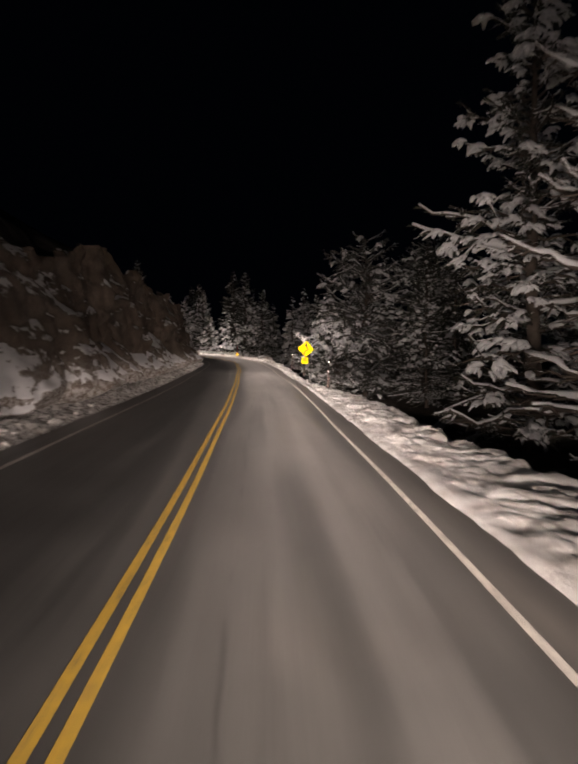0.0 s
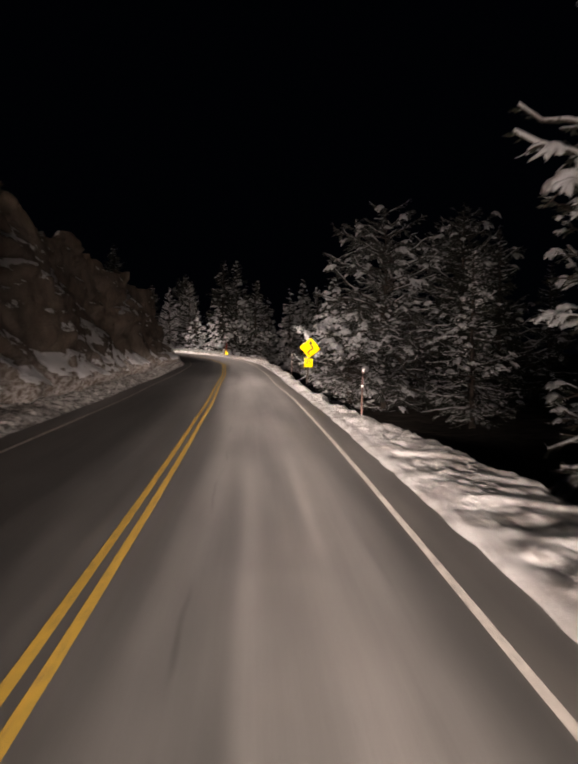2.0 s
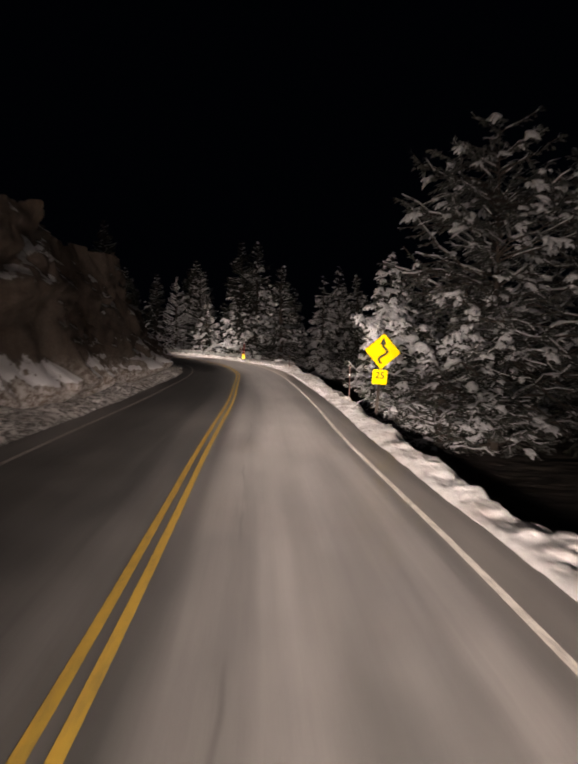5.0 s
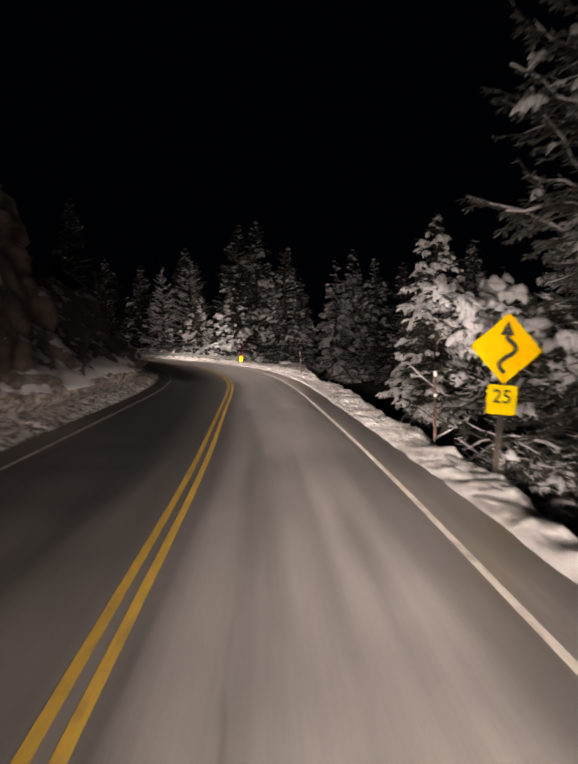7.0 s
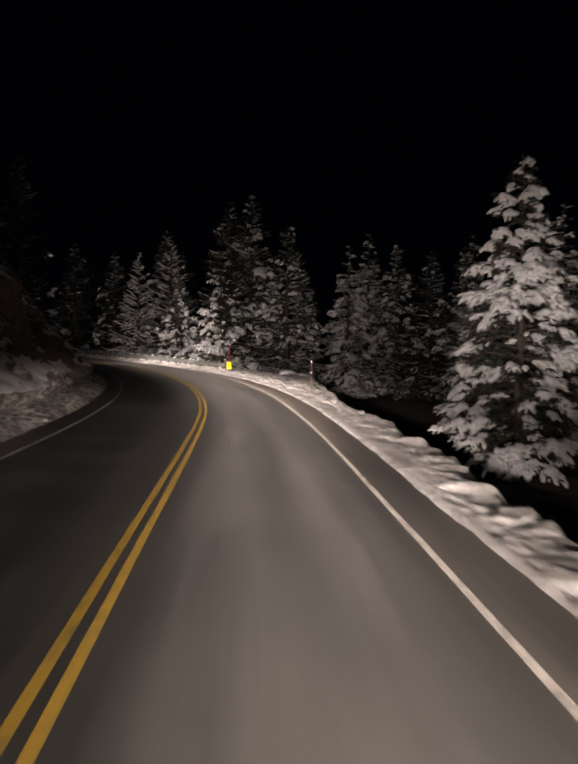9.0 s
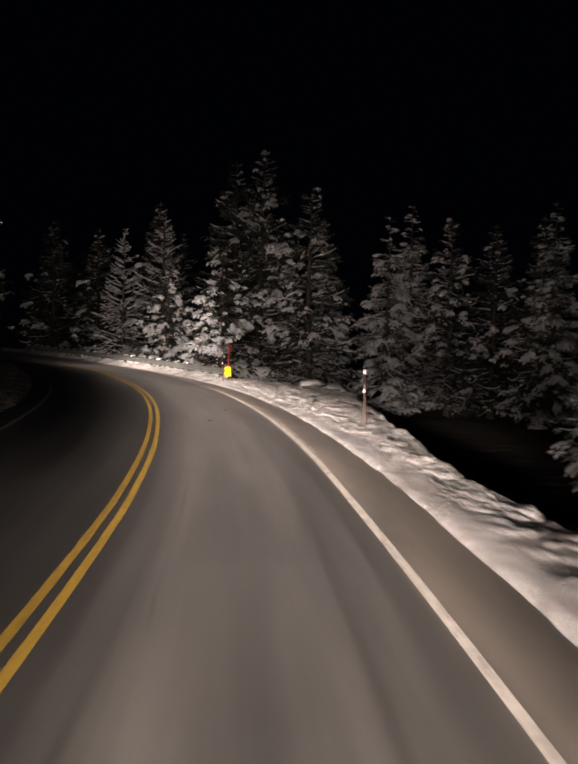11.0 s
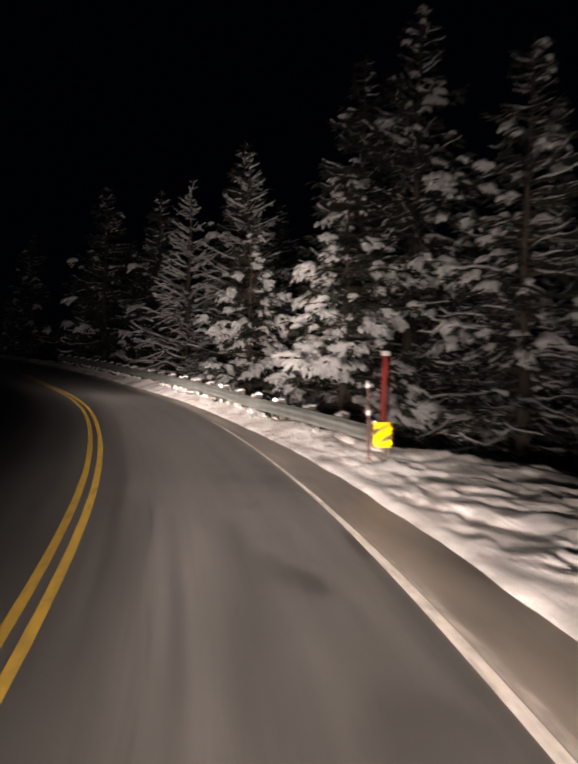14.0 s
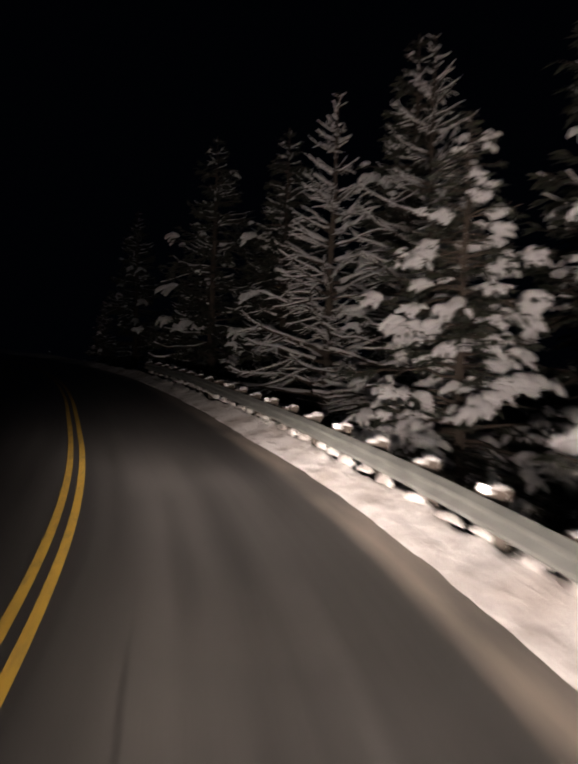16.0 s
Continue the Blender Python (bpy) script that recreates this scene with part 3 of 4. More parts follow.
def clump(soup, rng, p, way, size):
    """A paw of snow on a bough: a pillow from which fingers hang down over the twigs."""
    az = math.atan2(way[1], way[0])
    g = rng.uniform(0.75, 1.2)
    lump(soup, rng, p, np.array((size[0] * 0.75, size[1] * 1.1, size[2])) * g, np.array((math.cos(az), math.sin(az), min(0.0, way[2]) - 0.1)))
    for k in range(rng.integers(5, 10)):
        a = az + rng.uniform(-1.15, 1.15)
        dip = rng.uniform(0.25, 1.1)
        d = np.array((math.cos(a), math.sin(a), -dip))
        d /= np.linalg.norm(d)
        l = size[0] * rng.uniform(0.35, 0.8) * g
        lump(soup, rng, p + d * l * 0.85 + rng.normal(0, 0.6, 3) * size[1] * (1, 1, 0.3), (l, size[1] * rng.uniform(0.3, 0.52) * g, size[2] * rng.uniform(0.4, 0.8) * g), d)


def tree(name, label, height, radius, seed, snowy=0.8, first=0.08, power=0.85, gap=0.36, per=5, droop=0.35, needle=1.0, limb=1.0, trunk=0.018, ragged=0.25, lumps=(0.34, 0.2, 0.13), rime=0.0, wiggle=0.06, bulge=3.5, coat="needles", holes=0.0, below=0.0):
    """A conifer: trunk, limbs, needles and the snow that lies on it. droop: how far limbs hang; needle: how dense; rime: snow lines along bare limbs; wiggle: how crooked they are."""
    rng = np.random.default_rng(seed)
    base = thing(name, label, "tree", Matrix())
    tr, li, ne, sn = Soup(), Soup(), Soup(), Soup()
    zs = np.linspace(-0.6, height, 12)
    bend = np.cumsum(rng.normal(0, 0.012 * height / 12, (12, 2)), axis=0) * 2
    bend -= bend[1]
    rad = np.maximum(height * trunk * (1 - (zs.clip(0) / height)) ** 0.9, 0.02)
    rad[0] *= 1.3
    tube(tr, np.c_[bend, zs], rad, 10)
    heavy = rng.uniform(0.15, 1.0, 24) ** 1.4          # sides and heights that hold more or less snow
    z = height * first
    while z < height * 0.985:
        f = z / height
        if rng.random() < holes:
            z += gap * rng.uniform(0.7, 1.6)
            continue
        for _ in range(per if f < 0.8 else 4):
            a = rng.random() * 2 * math.pi
            full = radius * (1 - f) ** power * min(1.0, 0.55 + bulge * (f - first * 0.6)) + 0.18
            length = full * rng.uniform(1 - 2 * ragged, 1 + ragged * 0.6)
            if length < 0.12:
                continue
            zz = z + rng.uniform(-0.5, 0.5) * gap
            c = np.array([np.interp(zz, zs, bend[:, 0]), np.interp(zz, zs, bend[:, 1]), zz])
            t = np.linspace(0, 1, 8)
            lift, dip = rng.uniform(0.0, 0.3) * (1 - droop), droop * rng.uniform(0.5, 1.4)
            out = np.array([math.cos(a), math.sin(a)])
            sway = rng.normal(0, 0.14) * t ** 2 * length + np.cumsum(rng.normal(0, wiggle, 8)) * length * 0.4 * (t > 0)
            r = length * (t - 0.08 * t ** 3)
            h = length * (lift * t - dip * t ** 1.6 + 0.5 * dip * t ** 4) + 0.5 * f * length * t + np.cumsum(rng.normal(0, wiggle, 8)) * length * 0.35 * (t > 0)
            pts = np.c_[c[0] + r * out[0] - sway * out[1], c[1] + r * out[1] + sway * out[0], c[2] + h]
            thick = (0.012 + 0.011 * length) * limb
            tube(li, pts, thick * (1 - 0.85 * t) + 0.004, 5, False)
            across = np.array([-out[1], out[0], 0])
            if rime and (needle == 0 or rng.random() < 0.4 + 0.6 * rime):
                k = slice(1, 8)
                tube(sn, pts[k] + (0, 0, thick * 0.7), (thick * (1 - 0.75 * t[k]) + 0.012) * rng.uniform(0.6, 1.5) * (1 + 0.3 * rng.normal(0, 1, 7)).clip(0.3, 1.8), 5)
            side = [(pts, 1.0)]
            # side limbs
            if length > 0.9:
                for q in rng.uniform(0.25, 0.9, rng.poisson(1.2 + length * 0.9)):
                    p = np.array([np.interp(q, t, pts[:, i]) for i in range(3)])
                    way = np.array([out[0], out[1], 0]) * rng.uniform(0.4, 0.9) + across * rng.choice((-1, 1)) * rng.uniform(0.4, 0.9) + np.array([0, 0, rng.normal(-0.1 - 0.3 * droop, 0.15)])
                    l = length * (1.05 - q) * rng.uniform(0.35, 0.7)
                    u = np.linspace(0, 1, 4)[:, None]
                    e = p + way * l * u + np.array([0, 0, -0.25 * droop * l]) * u ** 2 + np.cumsum(rng.normal(0, wiggle * 0.7, (4, 3)), axis=0) * l * (u > 0)
                    tube(li, e, np.array((0.6, 0.45, 0.3, 0.15)) * thick + 0.003, 4, False)
                    if rime and rng.random() < rime:
                        tube(sn, e + (0, 0, thick * 0.4), np.array((0.5, 0.45, 0.35, 0.2)) * thick + 0.012, 4, False)
                    side.append((e, 0.7))
            for path, dense in side:
                span = np.linalg.norm(path[-1] - path[0])
                u = np.linspace(0, 1, len(path))
                along = (path[-1] - path[len(path) // 3]) / max(1e-6, np.linalg.norm(path[-1] - path[len(path) // 3]))
                over = np.cross(along, (0, 0, 1.0))
                if needle > 0:
                    for q in rng.uniform(0.2, 1.0, max(2, int(span / 0.16 * needle * dense * (0.75 if f < below else 1)))):
                        p = np.array([np.interp(q, u, path[:, i]) for i in range(3)])
                        way = along * rng.uniform(0.5, 1.0) + rng.choice((-1, 1)) * over * rng.uniform(0.3, 0.9) + np.array([0, 0, rng.normal(-0.12, 0.2)])
                        spray(ne, rng, p, way, rng.uniform(0.2, 0.38) * (0.7 + 0.3 * min(length, 2)))
                if rime or f < below:
                    for q in rng.uniform(0.25, 1.0, int(span / 0.22 * (0.9 if f < below else rime))):
                        p = np.array([np.interp(q, u, path[:, i]) for i in range(3)])
                        way = along * rng.uniform(0.4, 0.9) + rng.choice((-1, 1)) * over * rng.uniform(0.3, 0.8) + np.array([0, 0, rng.normal(0.05, 0.25)])
                        l = rng.uniform(0.2, 0.7) * min(1, length * 0.4) * (1.2 - q * 0.5)
                        e = np.array([p, p + way * l * 0.5 + (0, 0, -0.05 * l), p + way * l + (0, 0, 0.05 * l)])
                        tube(sn, e, (0.018, 0.014, 0.006), 3, False)
                load = heavy[int(a / 6.2832 * 6) % 6 + 6 * min(3, int(f * 4))]
                for _ in range(rng.poisson((0.12 if f < below else 1.0) * snowy * load * dense * (0.25 + 0.75 * span ** 0.9))):
                    q = 0.35 + 0.65 * rng.random() ** 0.7
                    p = np.array([np.interp(q, u, path[:, i]) for i in range(3)])
                    k = rng.uniform(0.45, 1.25) * (0.5 + 0.32 * min(length, 2.5))
                    clump(sn, rng, p + (0, 0, 0.02), along, np.array(lumps) * k)
        z += gap * rng.uniform(0.7, 1.3) * (1 - 0.4 * f)
    part("trunk", tr, M["bark"], base, smooth=True)
    tagged(part("branch_work", li, M["bark"], base, smooth=True), kind="stuff")
    if ne.n:
        tagged(part("foliage", ne, M[coat], base), kind="stuff")
    tagged(part("snow", sn, M["clean"], base, smooth=True), kind="stuff")
    return base


def put(ob, x, y, turn=0.0, scale=1.0, sink=0.25, z=None):
    ob.matrix_world = pose(x, y, (ground_at(x, y) if z is None else z) - sink, 0, 0, turn) @ Matrix.Diagonal((scale, scale, scale, 1))
    return ob


def again(ob, x, y, turn, scale, label="", sink=0.25, z=None):
    """A copy of a tree elsewhere, turned and scaled."""
    keep = ob.scale.copy()
    ob.scale = (1, 1, 1)
    sizes = scale if isinstance(scale, tuple) else (scale, scale, scale)
    c = copy_thing(ob, pose(x, y, (ground_at(x, y) if z is None else z) - sink, 0, 0, turn) @ Matrix.Diagonal((*sizes, 1)))
    ob.scale = keep
    if label:
        c["label"] = label
    return c


# right of the road, along the drive
pine = tree("pine", "tall pine with long bare snow-lined limbs", 27, 7.2, 3, snowy=0.7, holes=0.3, first=0.04, power=0.6, gap=0.62, per=5, droop=0.2, needle=0.7, limb=1.5, ragged=0.4, lumps=(0.40, 0.22, 0.15), rime=0.3, wiggle=0.1, bulge=7.0)
put(pine, 13.4, 45.8, 40)
snag = tree("snag", "dead tree with long bare limbs lined with snow", 17, 5.0, 31, snowy=0.0, first=0.08, power=0.3, gap=0.8, per=3, droop=0.1, needle=0.0, limb=2.4, ragged=0.3, rime=0.22, wiggle=0.1)
put(snag, 11.6, 30.0, 0)
broad = tree("pine", "broad dusky pine with frosted boughs", 18.6, 7.8, 5, snowy=0.34, holes=0.12, coat="dusted", first=0.0, power=0.42, gap=0.46, per=6, droop=0.2, needle=1.1, ragged=0.36, rime=0.16, lumps=(0.32, 0.19, 0.12), wiggle=0.1, bulge=2.4)
put(broad, 8.5, 93.3, 10, sink=0.9)
fir = tree("fir", "fir with boughs bent under pillows of snow", 13.6, 4.4, 8, snowy=1.9, droop=0.5, needle=1.1, lumps=(0.31, 0.19, 0.14))
put(fir, 5.75, 121.8, 0, 1.03)
spruce = tree("spruce", "slim spruce with tiers of snowy drooping boughs", 13.0, 3.2, 11, snowy=1.6, rime=0.6, coat="frosted", droop=0.62, gap=0.72, per=9, power=0.85, ragged=0.14, lumps=(0.34, 0.16, 0.09), wiggle=0.03)
put(spruce, 0.6, 165.6, 0, 1.13)
laden = tree("fir", "fir heavily laden with thick clumps of snow", 11.5, 4.4, 14, snowy=1.7, below=0.2, droop=0.45, first=0.05, ragged=0.3, lumps=(0.28, 0.175, 0.13))
put(laden, -11.0, 160.5, 0)
twiggy = tree("fir", "big fir with bare lower twigs and snowy crown", 15.5, 4.9, 17, snowy=0.75, below=0.3, droop=0.35, first=0.06, needle=0.8, rime=0.25, lumps=(0.27, 0.165, 0.12), wiggle=0.08)
put(twiggy, -4.9, 158.8, 0)
bare = tree("larch", "bare larch with rimed upswept twigs", 15.0, 4.8, 21, snowy=0.02, droop=0.1, first=0.04, gap=0.55, per=4, needle=0.0, rime=1.0, limb=1.6, power=0.9, ragged=0.3, wiggle=0.05)
put(bare, -22.3, 180.8, 0)

dusky = tree("fir", "dark tall fir with little snow on it", 15.0, 4.4, 41, snowy=0.10, droop=0.4, first=0.06, needle=1.0, rime=0.05, lumps=(0.34, 0.2, 0.13), wiggle=0.05)
put(dusky, -27.0, 190.0, 45, 1.1)
again(dusky, -19.5, 183.5, 45, 1.2)
bushy = tree("pine", "low spreading pine with snow-heaped boughs behind the sign", 6.5, 5.6, 51, snowy=2.2, below=0.62, droop=0.16, first=0.06, power=0.16, gap=0.34, per=6, needle=1.0, limb=0.6, ragged=0.3, rime=0.4, lumps=(0.2, 0.18, 0.16), wiggle=0.1)
put(bushy, 5.3, 91.4, 0, z=-3.4)
again(dusky, 15.0, 92.0, 200, 1.2)
again(broad, 17.0, 99.0, 80, 1.0)
again(pine, 16.5, 58.0, 200, 0.9)
again(twiggy, 12.5, 76.0, 30, 0.8)
again(spruce, 9.5, 128.5, 120, 1.0)
again(spruce, 6.0, 133.5, 70, 0.75)
again(spruce, 3.0, 173.0, 60, 1.3)
again(twiggy, 5.6, 168.0, 100, 1.0)
again(dusky, 8.8, 167.5, 210, 1.0)
again(spruce, 11.6, 162.0, 20, 1.2)
again(spruce, 15.5, 158.0, 300, 1.1)
again(twiggy, -8.8, 166.0, 250, 1.25)
again(dusky, -11.5, 174.5, 130, 1.35)
again(laden, -16.0, 168.9, 200, 0.92)
again(bare, -18.2, 178.6, 140, 1.08)
again(dusky, -34.0, 197.5, 10, (1.25, 1.25, 1.2), "tall dusky pine past the guardrail")
again(dusky, -37.6, 201.0, 280, 0.6)
again(dusky, -52.0, 216.0, 90, 0.55)
again(dusky, -28.5, 158.5, 60, 1.2, "tall fir over the rock cut with a few snowy boughs")
# forest behind, dim
_r = np.random.default_rng(77)
for _s, _u in [(60, 26), (75, 30), (88, 22), (100, 30), (108, 20), (118, 27), (132, 24), (140, 33), (150, 30), (165, 34), (172, 30), (180, 27), (188, 34), (196, 24), (205, 30), (216, 26), (226, 34), (236, 24), (30, 28), (15, 24)]:
    _x, _y = xy(_s + _r.uniform(-3, 3), _u + _r.uniform(-3, 3))
    again((dusky, spruce, dusky, dusky)[_r.integers(4)], float(_x), float(_y), _r.uniform(0, 360), _r.uniform(0.9, 1.3))


# ---- warning sign ----
def rounded_plate(w, h, r, y0, y1, turn=0.0, n=5):
    pts = []
    for cx, cz, a0 in ((w / 2 - r, h / 2 - r, 0), (-w / 2 + r, h / 2 - r, 90), (-w / 2 + r, -h / 2 + r, 180), (w / 2 - r, -h / 2 + r, 270)):
        for k in range(n + 1):
            a = radians(a0 + 90 * k / n)
            pts.append((cx + r * math.cos(a), cz + r * math.sin(a)))
    c, s = math.cos(radians(turn)), math.sin(radians(turn))
    pts = [(x * c - z * s, x * s + z * c) for x, z in pts]
    k = len(pts)
    sp = Soup()
    sp.add([(x, y0, z) for x, z in pts] + [(x, y1, z) for x, z in pts],
           [tuple(range(k)), tuple(range(2 * k - 1, k - 1, -1))] + [(i, i + k, (i + 1) % k + k, (i + 1) % k) for i in range(k)])
    return sp


def ribbon(path, width, y0, y1):
    p = np.array(path, float)
    d = np.gradient(p, axis=0)
    d /= np.linalg.norm(d, axis=1)[:, None]
    nrm = np.c_[-d[:, 1], d[:, 0]] * width / 2
    a, b = p + nrm, p - nrm
    sp = Soup()
    k = len(p)
    front = [(x, y0, z) for x, z in a] + [(x, y0, z) for x, z in b]
    back = [(x, y1, z) for x, z in a] + [(x, y1, z) for x, z in b]
    sp.add(front + back, [(i, i + 1, k + i + 1, k + i) for i in range(k - 1)] + [(2 * k + i, 3 * k + i, 3 * k + i + 1, 2 * k + i + 1) for i in range(k - 1)])
    return sp


def digits(body, size, y, x, z, material, parent):
    cu = bpy.data.curves.new("digits", "FONT")
    cu.body, cu.size, cu.align_x, cu.align_y, cu.extrude, cu.offset = body, size, "CENTER", "CENTER", 0.002, 0.004
    tmp = bpy.data.objects.new("digits", cu)
    scene.collection.objects.link(tmp)
    me = bpy.data.meshes.new_from_object(tmp.evaluated_get(bpy.context.evaluated_depsgraph_get()))
    bpy.data.objects.remove(tmp)
    me.transform(Matrix.Translation((x, y, z)) @ Matrix.Rotation(radians(90), 4, "X"))
    me.materials.clear()
    me.materials.append(material)
    ob = new("digits", me)
    ob.parent = parent
    return ob


def warning_sign(x, y, foot, centre, diag, turn):
    s = thing("warning_sign", "yellow diamond winding-road warning sign on a post", "road sign", pose(x, y, foot, 0, 5, turn))
    side, c = diag / math.sqrt(2), centre - foot
    post = Soup()
    for a, b, q, w in ((-0.035, 0.035, 0.035, 0.045), (-0.05, -0.035, 0.02, 0.05), (0.035, 0.05, 0.02, 0.05)):
        box(post, a * 1.5, b * 1.5, q, w + 0.02, -0.7, c + diag * 0.42)
    part("post", post, M["wood"], s, "grey weathered post")
    plate = part("diamond_plate", rounded_plate(side, side, 0.07, 0.0, 0.008, 45), M["sign_yellow"], s, "yellow diamond plate")
    plate.location = (0, 0, c)
    edge = 0.5 * side - 0.045
    ring = rounded_plate(2 * edge, 2 * edge, 0.05, -0.002, 0.0, 45)
    # winding arrow
    z = np.linspace(-0.34 * diag, 0.21 * diag, 60)
    k = (z - z[0]) / (z[-1] - z[0])
    bendx = diag * np.where(k < 0.4, -0.085 * np.sin(math.pi * k / 0.4), np.where(k < 0.86, 0.125 * np.sin(math.pi * (k - 0.4) / 0.46) ** 0.9, 0.0))
    bendx = np.convolve(np.pad(bendx, 2, "edge"), np.ones(5) / 5, "valid")
    arrow = part("arrow", ribbon(np.c_[bendx + 0.005, z], 0.062 * diag, -0.004, -0.001), M["black"], plate, "black winding arrow")
    head = Soup()
    hx, hz, w = float(bendx[-1]), 0.185 * diag, 0.095 * diag
    tip = [(hx - w, hz), (hx + w, hz), (hx, hz + 0.2 * diag)]
    head.add([(a, -0.004, b) for a, b in tip] + [(a, -0.001, b) for a, b in tip], [(0, 1, 2), (5, 4, 3), (0, 3, 4, 1), (1, 4, 5, 2), (2, 5, 3, 0)])
    part("arrow_head", head, M["black"], plate)
    p = 0.41 * diag
    plaque = part("speed_plaque", rounded_plate(p, p, 0.04, 0.0, 0.008), M["lemon"], s, "small square yellow advisory speed plaque")
    plaque.location = (-0.01, 0.0, c - 0.5 * diag - p * 0.5 - 0.01)
    digits("25", 0.46 * p / 0.72, -0.003, 0, 0.09 * p, M["black"], plaque)
    for q in (0.25, -0.25):
        bolt = Soup()
        tube(bolt, [(0, -0.012, q * diag), (0, 0.0, q * diag)], (0.012, 0.012), 8)
        part("bolt", bolt, M["steel"], plate)
    return s


warning_sign(1.41, 86.0, ground_at(1.41, 86.0), 2.14, 1.66, -1)


# ---- delineator posts ----
def delineator():
    d = thing("delineator_post", "brown-red roadside delineator post with two white reflectors", "delineator", Matrix(), "delineators along the verge")
    body = Soup()
    xs = np.linspace(-0.033, 0.033, 7)
    prof = [(x, 0.35 * 0.05 * math.cos(x / 0.05 * 1.4)) for x in xs]
    pts = prof + [(x, y + 0.012) for x, y in reversed(prof)]
    k = len(pts)
    body.add([(x, -y, -0.5) for x, y in pts] + [(x, -y, 1.5) for x, y in pts],
             [tuple(range(k)), tuple(range(2 * k - 1, k - 1, -1))] + [(i, (i + 1) % k, (i + 1) % k + k, i + k) for i in range(k)])
    part("post", body, M["brown"], d)
    for z in (1.44, 0.93):
        r = Soup()
        box(r, -0.037, 0.037, -0.034, -0.022, z - 0.045, z + 0.045)
        part("reflector", r, M["reflector"], d, "white reflective band", bevel=0.004)
    cap = Soup()
    lump(cap, np.random.default_rng(2), np.array([0, 0, 1.5]), (0.05, 0.03, 0.02), (1, 0, 0))
    part("snow_cap", cap, M["clean"], d, smooth=True)
    return d


post = delineator()
post.matrix_world = pose(2.15, 46.3, max(ground_at(2.15, 46.3) - 0.05, 0.0), 0, 1.2, 0)
for _x, _y, _a in ((0.32, 87.5, 2), (-3.25, 126.2, -3), (-9.25, 146.45, -9)):
    copy_thing(post, pose(_x, _y, max(ground_at(_x, _y) - 0.05, float(road_z(su(_x, _y)[0]))), 0, _a * 0.3, _a))
for _s in (218, 228, 240, 254):
    _x, _y = xy(_s, 5.4)
    copy_thing(post, pose(float(_x), float(_y), ground_at(float(_x), float(_y)) - 0.1, 0, 0, 35))


# ---- guardrail ----
def rail_u(s):
    """Offset of the rail's face from the road's middle."""
    return float(np.interp(s, (145.8, 150.4, 153, 156, 162, 182, 200), (5.2, 4.7, 4.36, 4.3, 4.3, 4.75, 4.95)))


def guardrail(s0, s1):
    g = thing("guardrail", "grey galvanised W-beam guardrail on snow-capped posts", "guardrail", pose(0, 0, 0))
    prof = [(0.0, 0.28), (0.012, 0.30), (-0.065, 0.335), (-0.07, 0.38), (-0.0, 0.42), (0.0, 0.45), (-0.07, 0.49), (-0.065, 0.535), (0.012, 0.57), (0.0, 0.59)]
    rng = np.random.default_rng(4)

    def lay(s, u, z):
        x, y = xy(s, u)
        return np.array([float(x), float(y), float(road_z(s)) + z])

    n = int((s1 - s0) / 3.81)
    for i in range(n):
        sp = Soup()
        ss = np.linspace(s0 + i * 3.81, s0 + (i + 1) * 3.81 + 0.1, 5)
        front = np.array([[lay(s, rail_u(s) + a - 0.002 * (i % 2), z + 0.1) for a, z in prof] for s in ss])
        grid(sp, front)
        back = np.array([[lay(s, rail_u(s) + a + 0.008 - 0.002 * (i % 2), z + 0.1) for a, z in prof] for s in ss])[::-1]
        grid(sp, back)
        part("rail_beam", sp, M["steel"], g, smooth=True)
    for i in range(2 * n + 1):
        s = s0 + 0.25 + i * 1.905
        x, y, tx, ty = line_at(s)
        m = pose(*lay(s, rail_u(s), 0), 0, 0, math.degrees(math.atan2(-float(tx), float(ty))))
        sp = Soup()
        box(sp, 0.20, 0.36, -0.075, 0.075, -0.9, 0.74 + rng.uniform(-0.02, 0.02))
        q = part("post", sp, M["wood"], g, bevel=0.008)
        q.matrix_world = m
        sp = Soup()
        box(sp, 0.02, 0.198, -0.07, 0.07, 0.36, 0.70)
        part("spacer_block", sp, M["wood"], q, bevel=0.006)
        sp = Soup()
        lump(sp, rng, np.array([0.27, 0, 0.745]), (0.12 * rng.uniform(0.85, 1.1), 0.105 * rng.uniform(0.8, 1.1), 0.06 * rng.uniform(0.6, 1.3)), (1, rng.normal(0, 0.2), 0))
        lump(sp, rng, np.array([0.12, rng.normal(0, 0.02), 0.70]), (0.09 * rng.uniform(0.8, 1.1), 0.075 * rng.uniform(0.8, 1.1), 0.045 * rng.uniform(0.6, 1.3)), (1, 0.1, 0))
        part("snow_cap", sp, M["clean"], q, "pillow of snow on the post", smooth=True)
        if i % 3 == 0:
            sp = Soup()
            box(sp, -0.035, 0.035, -0.006, 0.006, 0.70, 0.79)
            yaw = math.atan2(-float(tx), float(ty)) - radians(5)
            sp.v = [v @ np.array([[math.cos(yaw), -math.sin(yaw), 0], [math.sin(yaw), math.cos(yaw), 0], [0, 0, 1]]) + (0.06, -0.10, 0) for v in sp.v]
            part("reflector", sp, M["reflector"], q, "small white reflector", bevel=0.003)
    return g


RAIL = su(-9.24, 146.62)[0]
guardrail(RAIL, RAIL + 3.81 * 12.2)

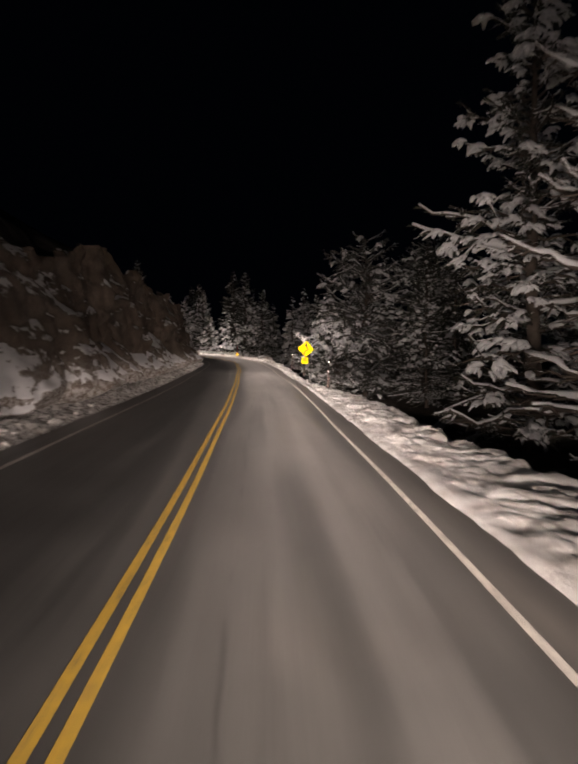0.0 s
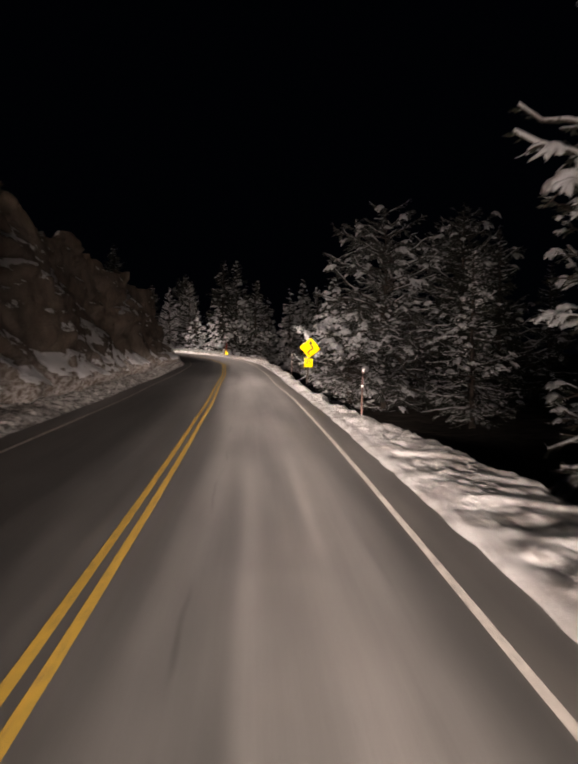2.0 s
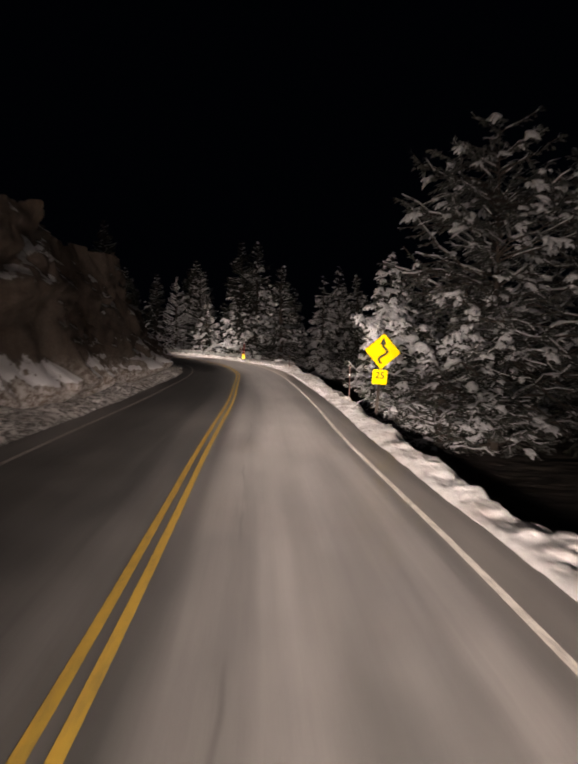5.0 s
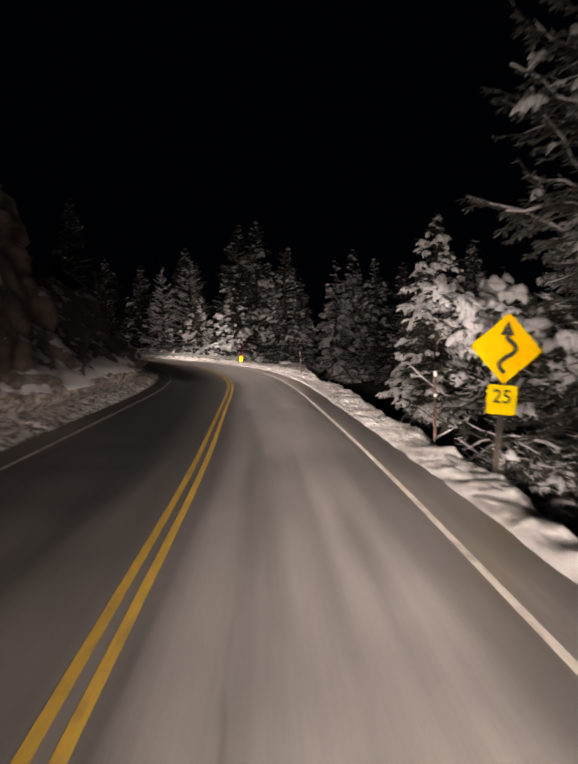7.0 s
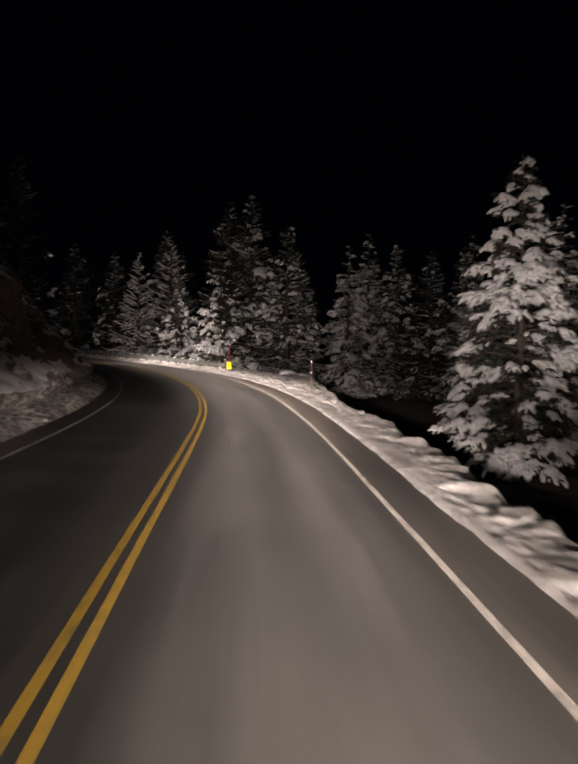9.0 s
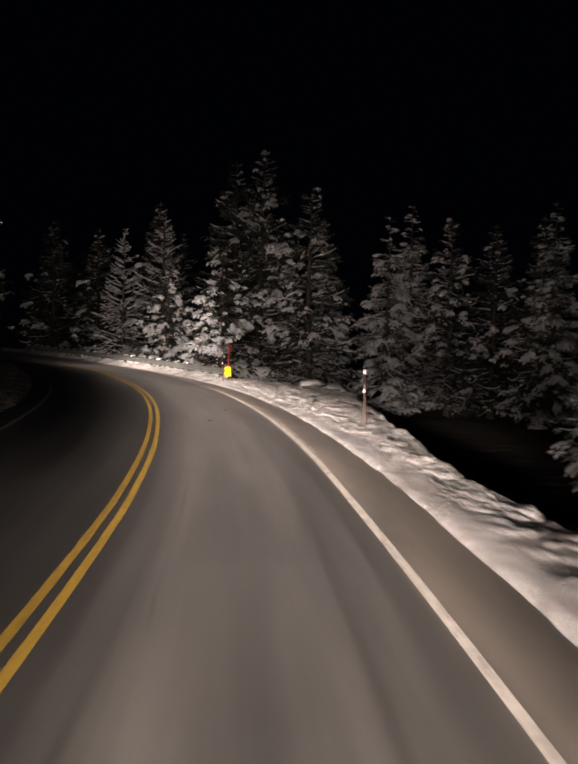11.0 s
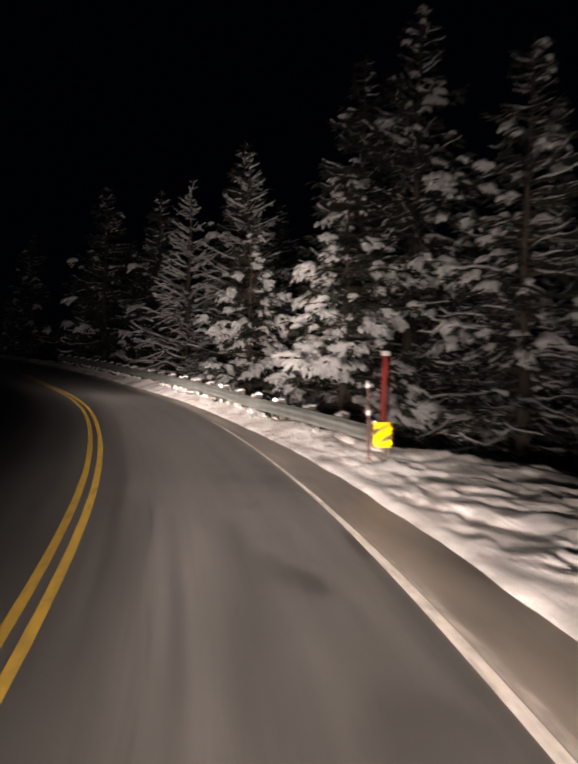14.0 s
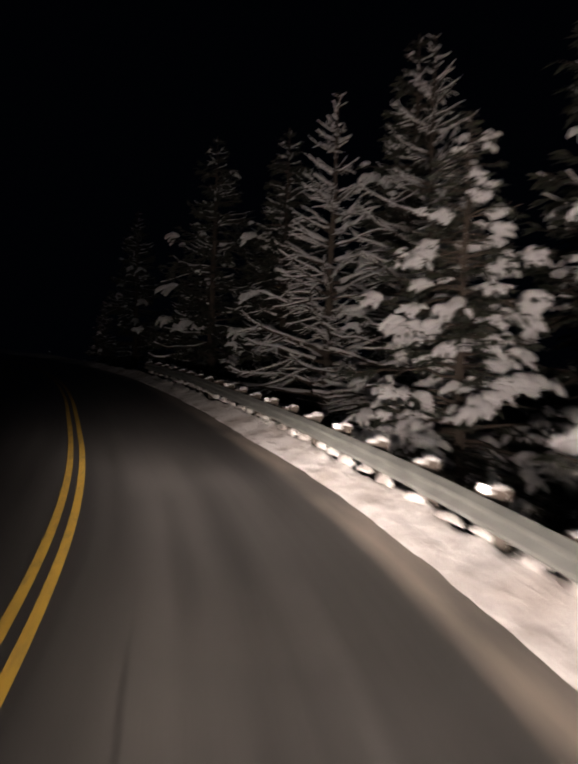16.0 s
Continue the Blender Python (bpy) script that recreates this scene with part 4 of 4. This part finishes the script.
# clods of snow left by the plough at the foot of the rail and along the verge
_sp = Soup()
_r = np.random.default_rng(9)
for _n in range(48):
    _s = RAIL + 0.25 + 0.9525 * _n + _r.normal(0, 0.12)
    _u = rail_u(_s) + 0.05 + _r.normal(0, 0.04)
    _x, _y = xy(_s, _u)
    _, _, _tx, _ty = line_at(_s)
    lump(_sp, _r, np.array([float(_x), float(_y), float(road_z(_s)) + 0.27]), np.array((0.3, 0.12, 0.10)) * _r.uniform(0.5, 1.25, 3), (float(_tx), float(_ty), 0.0))
tagged(part("snow_clods", _sp, M["snow"], smooth=True), "ploughed clods of snow under the guardrail", "snow", kind="stuff")
_sp = Soup()
for _ in range(150):
    _s = _r.uniform(-5, 125)
    _u = -4.5 - abs(_r.normal(0, 0.6))
    _x, _y = xy(_s, _u)
    lump(_sp, _r, np.array([float(_x), float(_y), float(ground(np.array([_s]), np.array([_u]))[0])]), np.array((0.2, 0.14, 0.07)) * _r.uniform(0.2, 1.1) * _r.uniform(0.7, 1.2, 3), (_r.normal(), _r.normal(), 0.0))
tagged(part("rubble", _sp, M["dirty"], smooth=True), "dirty snow-covered stones at the foot of the rock cut", "rubble", kind="stuff")


# ---- end marker and snow pole ----
def end_marker(x, y, z, turn):
    m = thing("object_marker", "yellow and black striped object marker at the rail end", "road marker", pose(x, y, z, 0, 0, turn))
    plate = part("plate", rounded_plate(0.32, 0.46, 0.03, 0.0, 0.006), M["sign_yellow"], m, "yellow plate with black slanted stripes")
    for k in (-0.15, 0.13):
        pts = [(-0.158, k - 0.15), (0.158, k + 0.07), (0.158, k + 0.175), (-0.158, k - 0.045)]
        pts = [(a, max(-0.225, min(0.225, b))) for a, b in pts]
        sp = Soup()
        sp.add([(a, -0.003, b) for a, b in pts] + [(a, -0.001, b) for a, b in pts], [(0, 1, 2, 3), (7, 6, 5, 4), (0, 4, 5, 1), (1, 5, 6, 2), (2, 6, 7, 3), (3, 7, 4, 0)])
        part("stripe", sp, M["black"], plate)
    sp = Soup()
    box(sp, -0.03, 0.03, 0.006, 0.05, -0.75, 0.2)
    part("post", sp, M["wood"], m)
    return m


def snow_pole(x, y, foot, top):
    m = thing("snow_pole", "tall red snow pole with a white top", "snow pole", pose(x, y, foot, 0, 0.4, 0))
    h = top - foot
    sp = Soup()
    tube(sp, [(0, 0, -0.4), (0, 0, h * 0.5), (0, 0, h - 0.1)], (0.075, 0.073, 0.073), 12)
    part("pole", sp, M["red"], m, smooth=True)
    sp = Soup()
    tube(sp, [(0, 0, h - 0.1), (0, 0, h - 0.02), (0, 0, h)], (0.088, 0.088, 0.075), 12)
    part("cap", sp, M["clean"], m, "white cap", smooth=True)
    return m


end_marker(-9.03, 146.6, 1.23, 9)
snow_pole(-9.05, 147.2, ground_at(-9.05, 147.2), 2.80)


# ---- boulders with snow caps on the wide verge ----
def boulder(x, y, size, seed):
    b = thing("boulder", "grey boulder under a smooth cap of snow", "boulder", pose(x, y, ground_at(x, y), 0, 0, seed * 50), "boulders on the verge")
    rng = np.random.default_rng(seed)
    sp = Soup()
    lump(sp, rng, np.array([0, 0, 0.02 * size]), (0.72 * size, 0.5 * size, 0.24 * size), (1, 0, 0))
    part("stone", sp, M["boulder"], b, smooth=True)
    sp = Soup()
    lump(sp, rng, np.array([0, 0, 0.14 * size]), (0.8 * size, 0.56 * size, 0.2 * size), (1, 0, 0))
    part("snow_cap", sp, M["clean"], b, smooth=True)
    return b


for _x, _y, _z, _n in ((-4.75, 144.9, 0.95, 1), (-3.75, 143.0, 1.1, 2)):
    boulder(_x, _y, _z, _n)


# ---- small tar patches on the lane ----
for _x, _y, _w in ((-7.5, 127.0, 0.085), (-7.45, 130.55, 0.055)):
    _t = thing("tar_patch", "small dark tar patch on the asphalt", "road patch", pose(_x, _y, float(road_z(su(_x, _y)[0])), 0, 0, 12), "tar patches")
    _sp = Soup()
    _a = np.linspace(0, 2 * math.pi, 14, endpoint=False)
    _q = _w * (1 + 0.25 * np.sin(2 * _a + _x) + 0.12 * np.sin(5 * _a))
    _top = np.c_[_q * np.cos(_a), 1.7 * _q * np.sin(_a), 0 * _a + 0.007]
    _sp.add(np.r_[_top, _top * (1.08, 1.08, 0.1)], [tuple(range(14))] + [(i, i + 14, (i + 1) % 14 + 14, (i + 1) % 14) for i in range(14)])
    part("tar", _sp, M["tar"], _t)
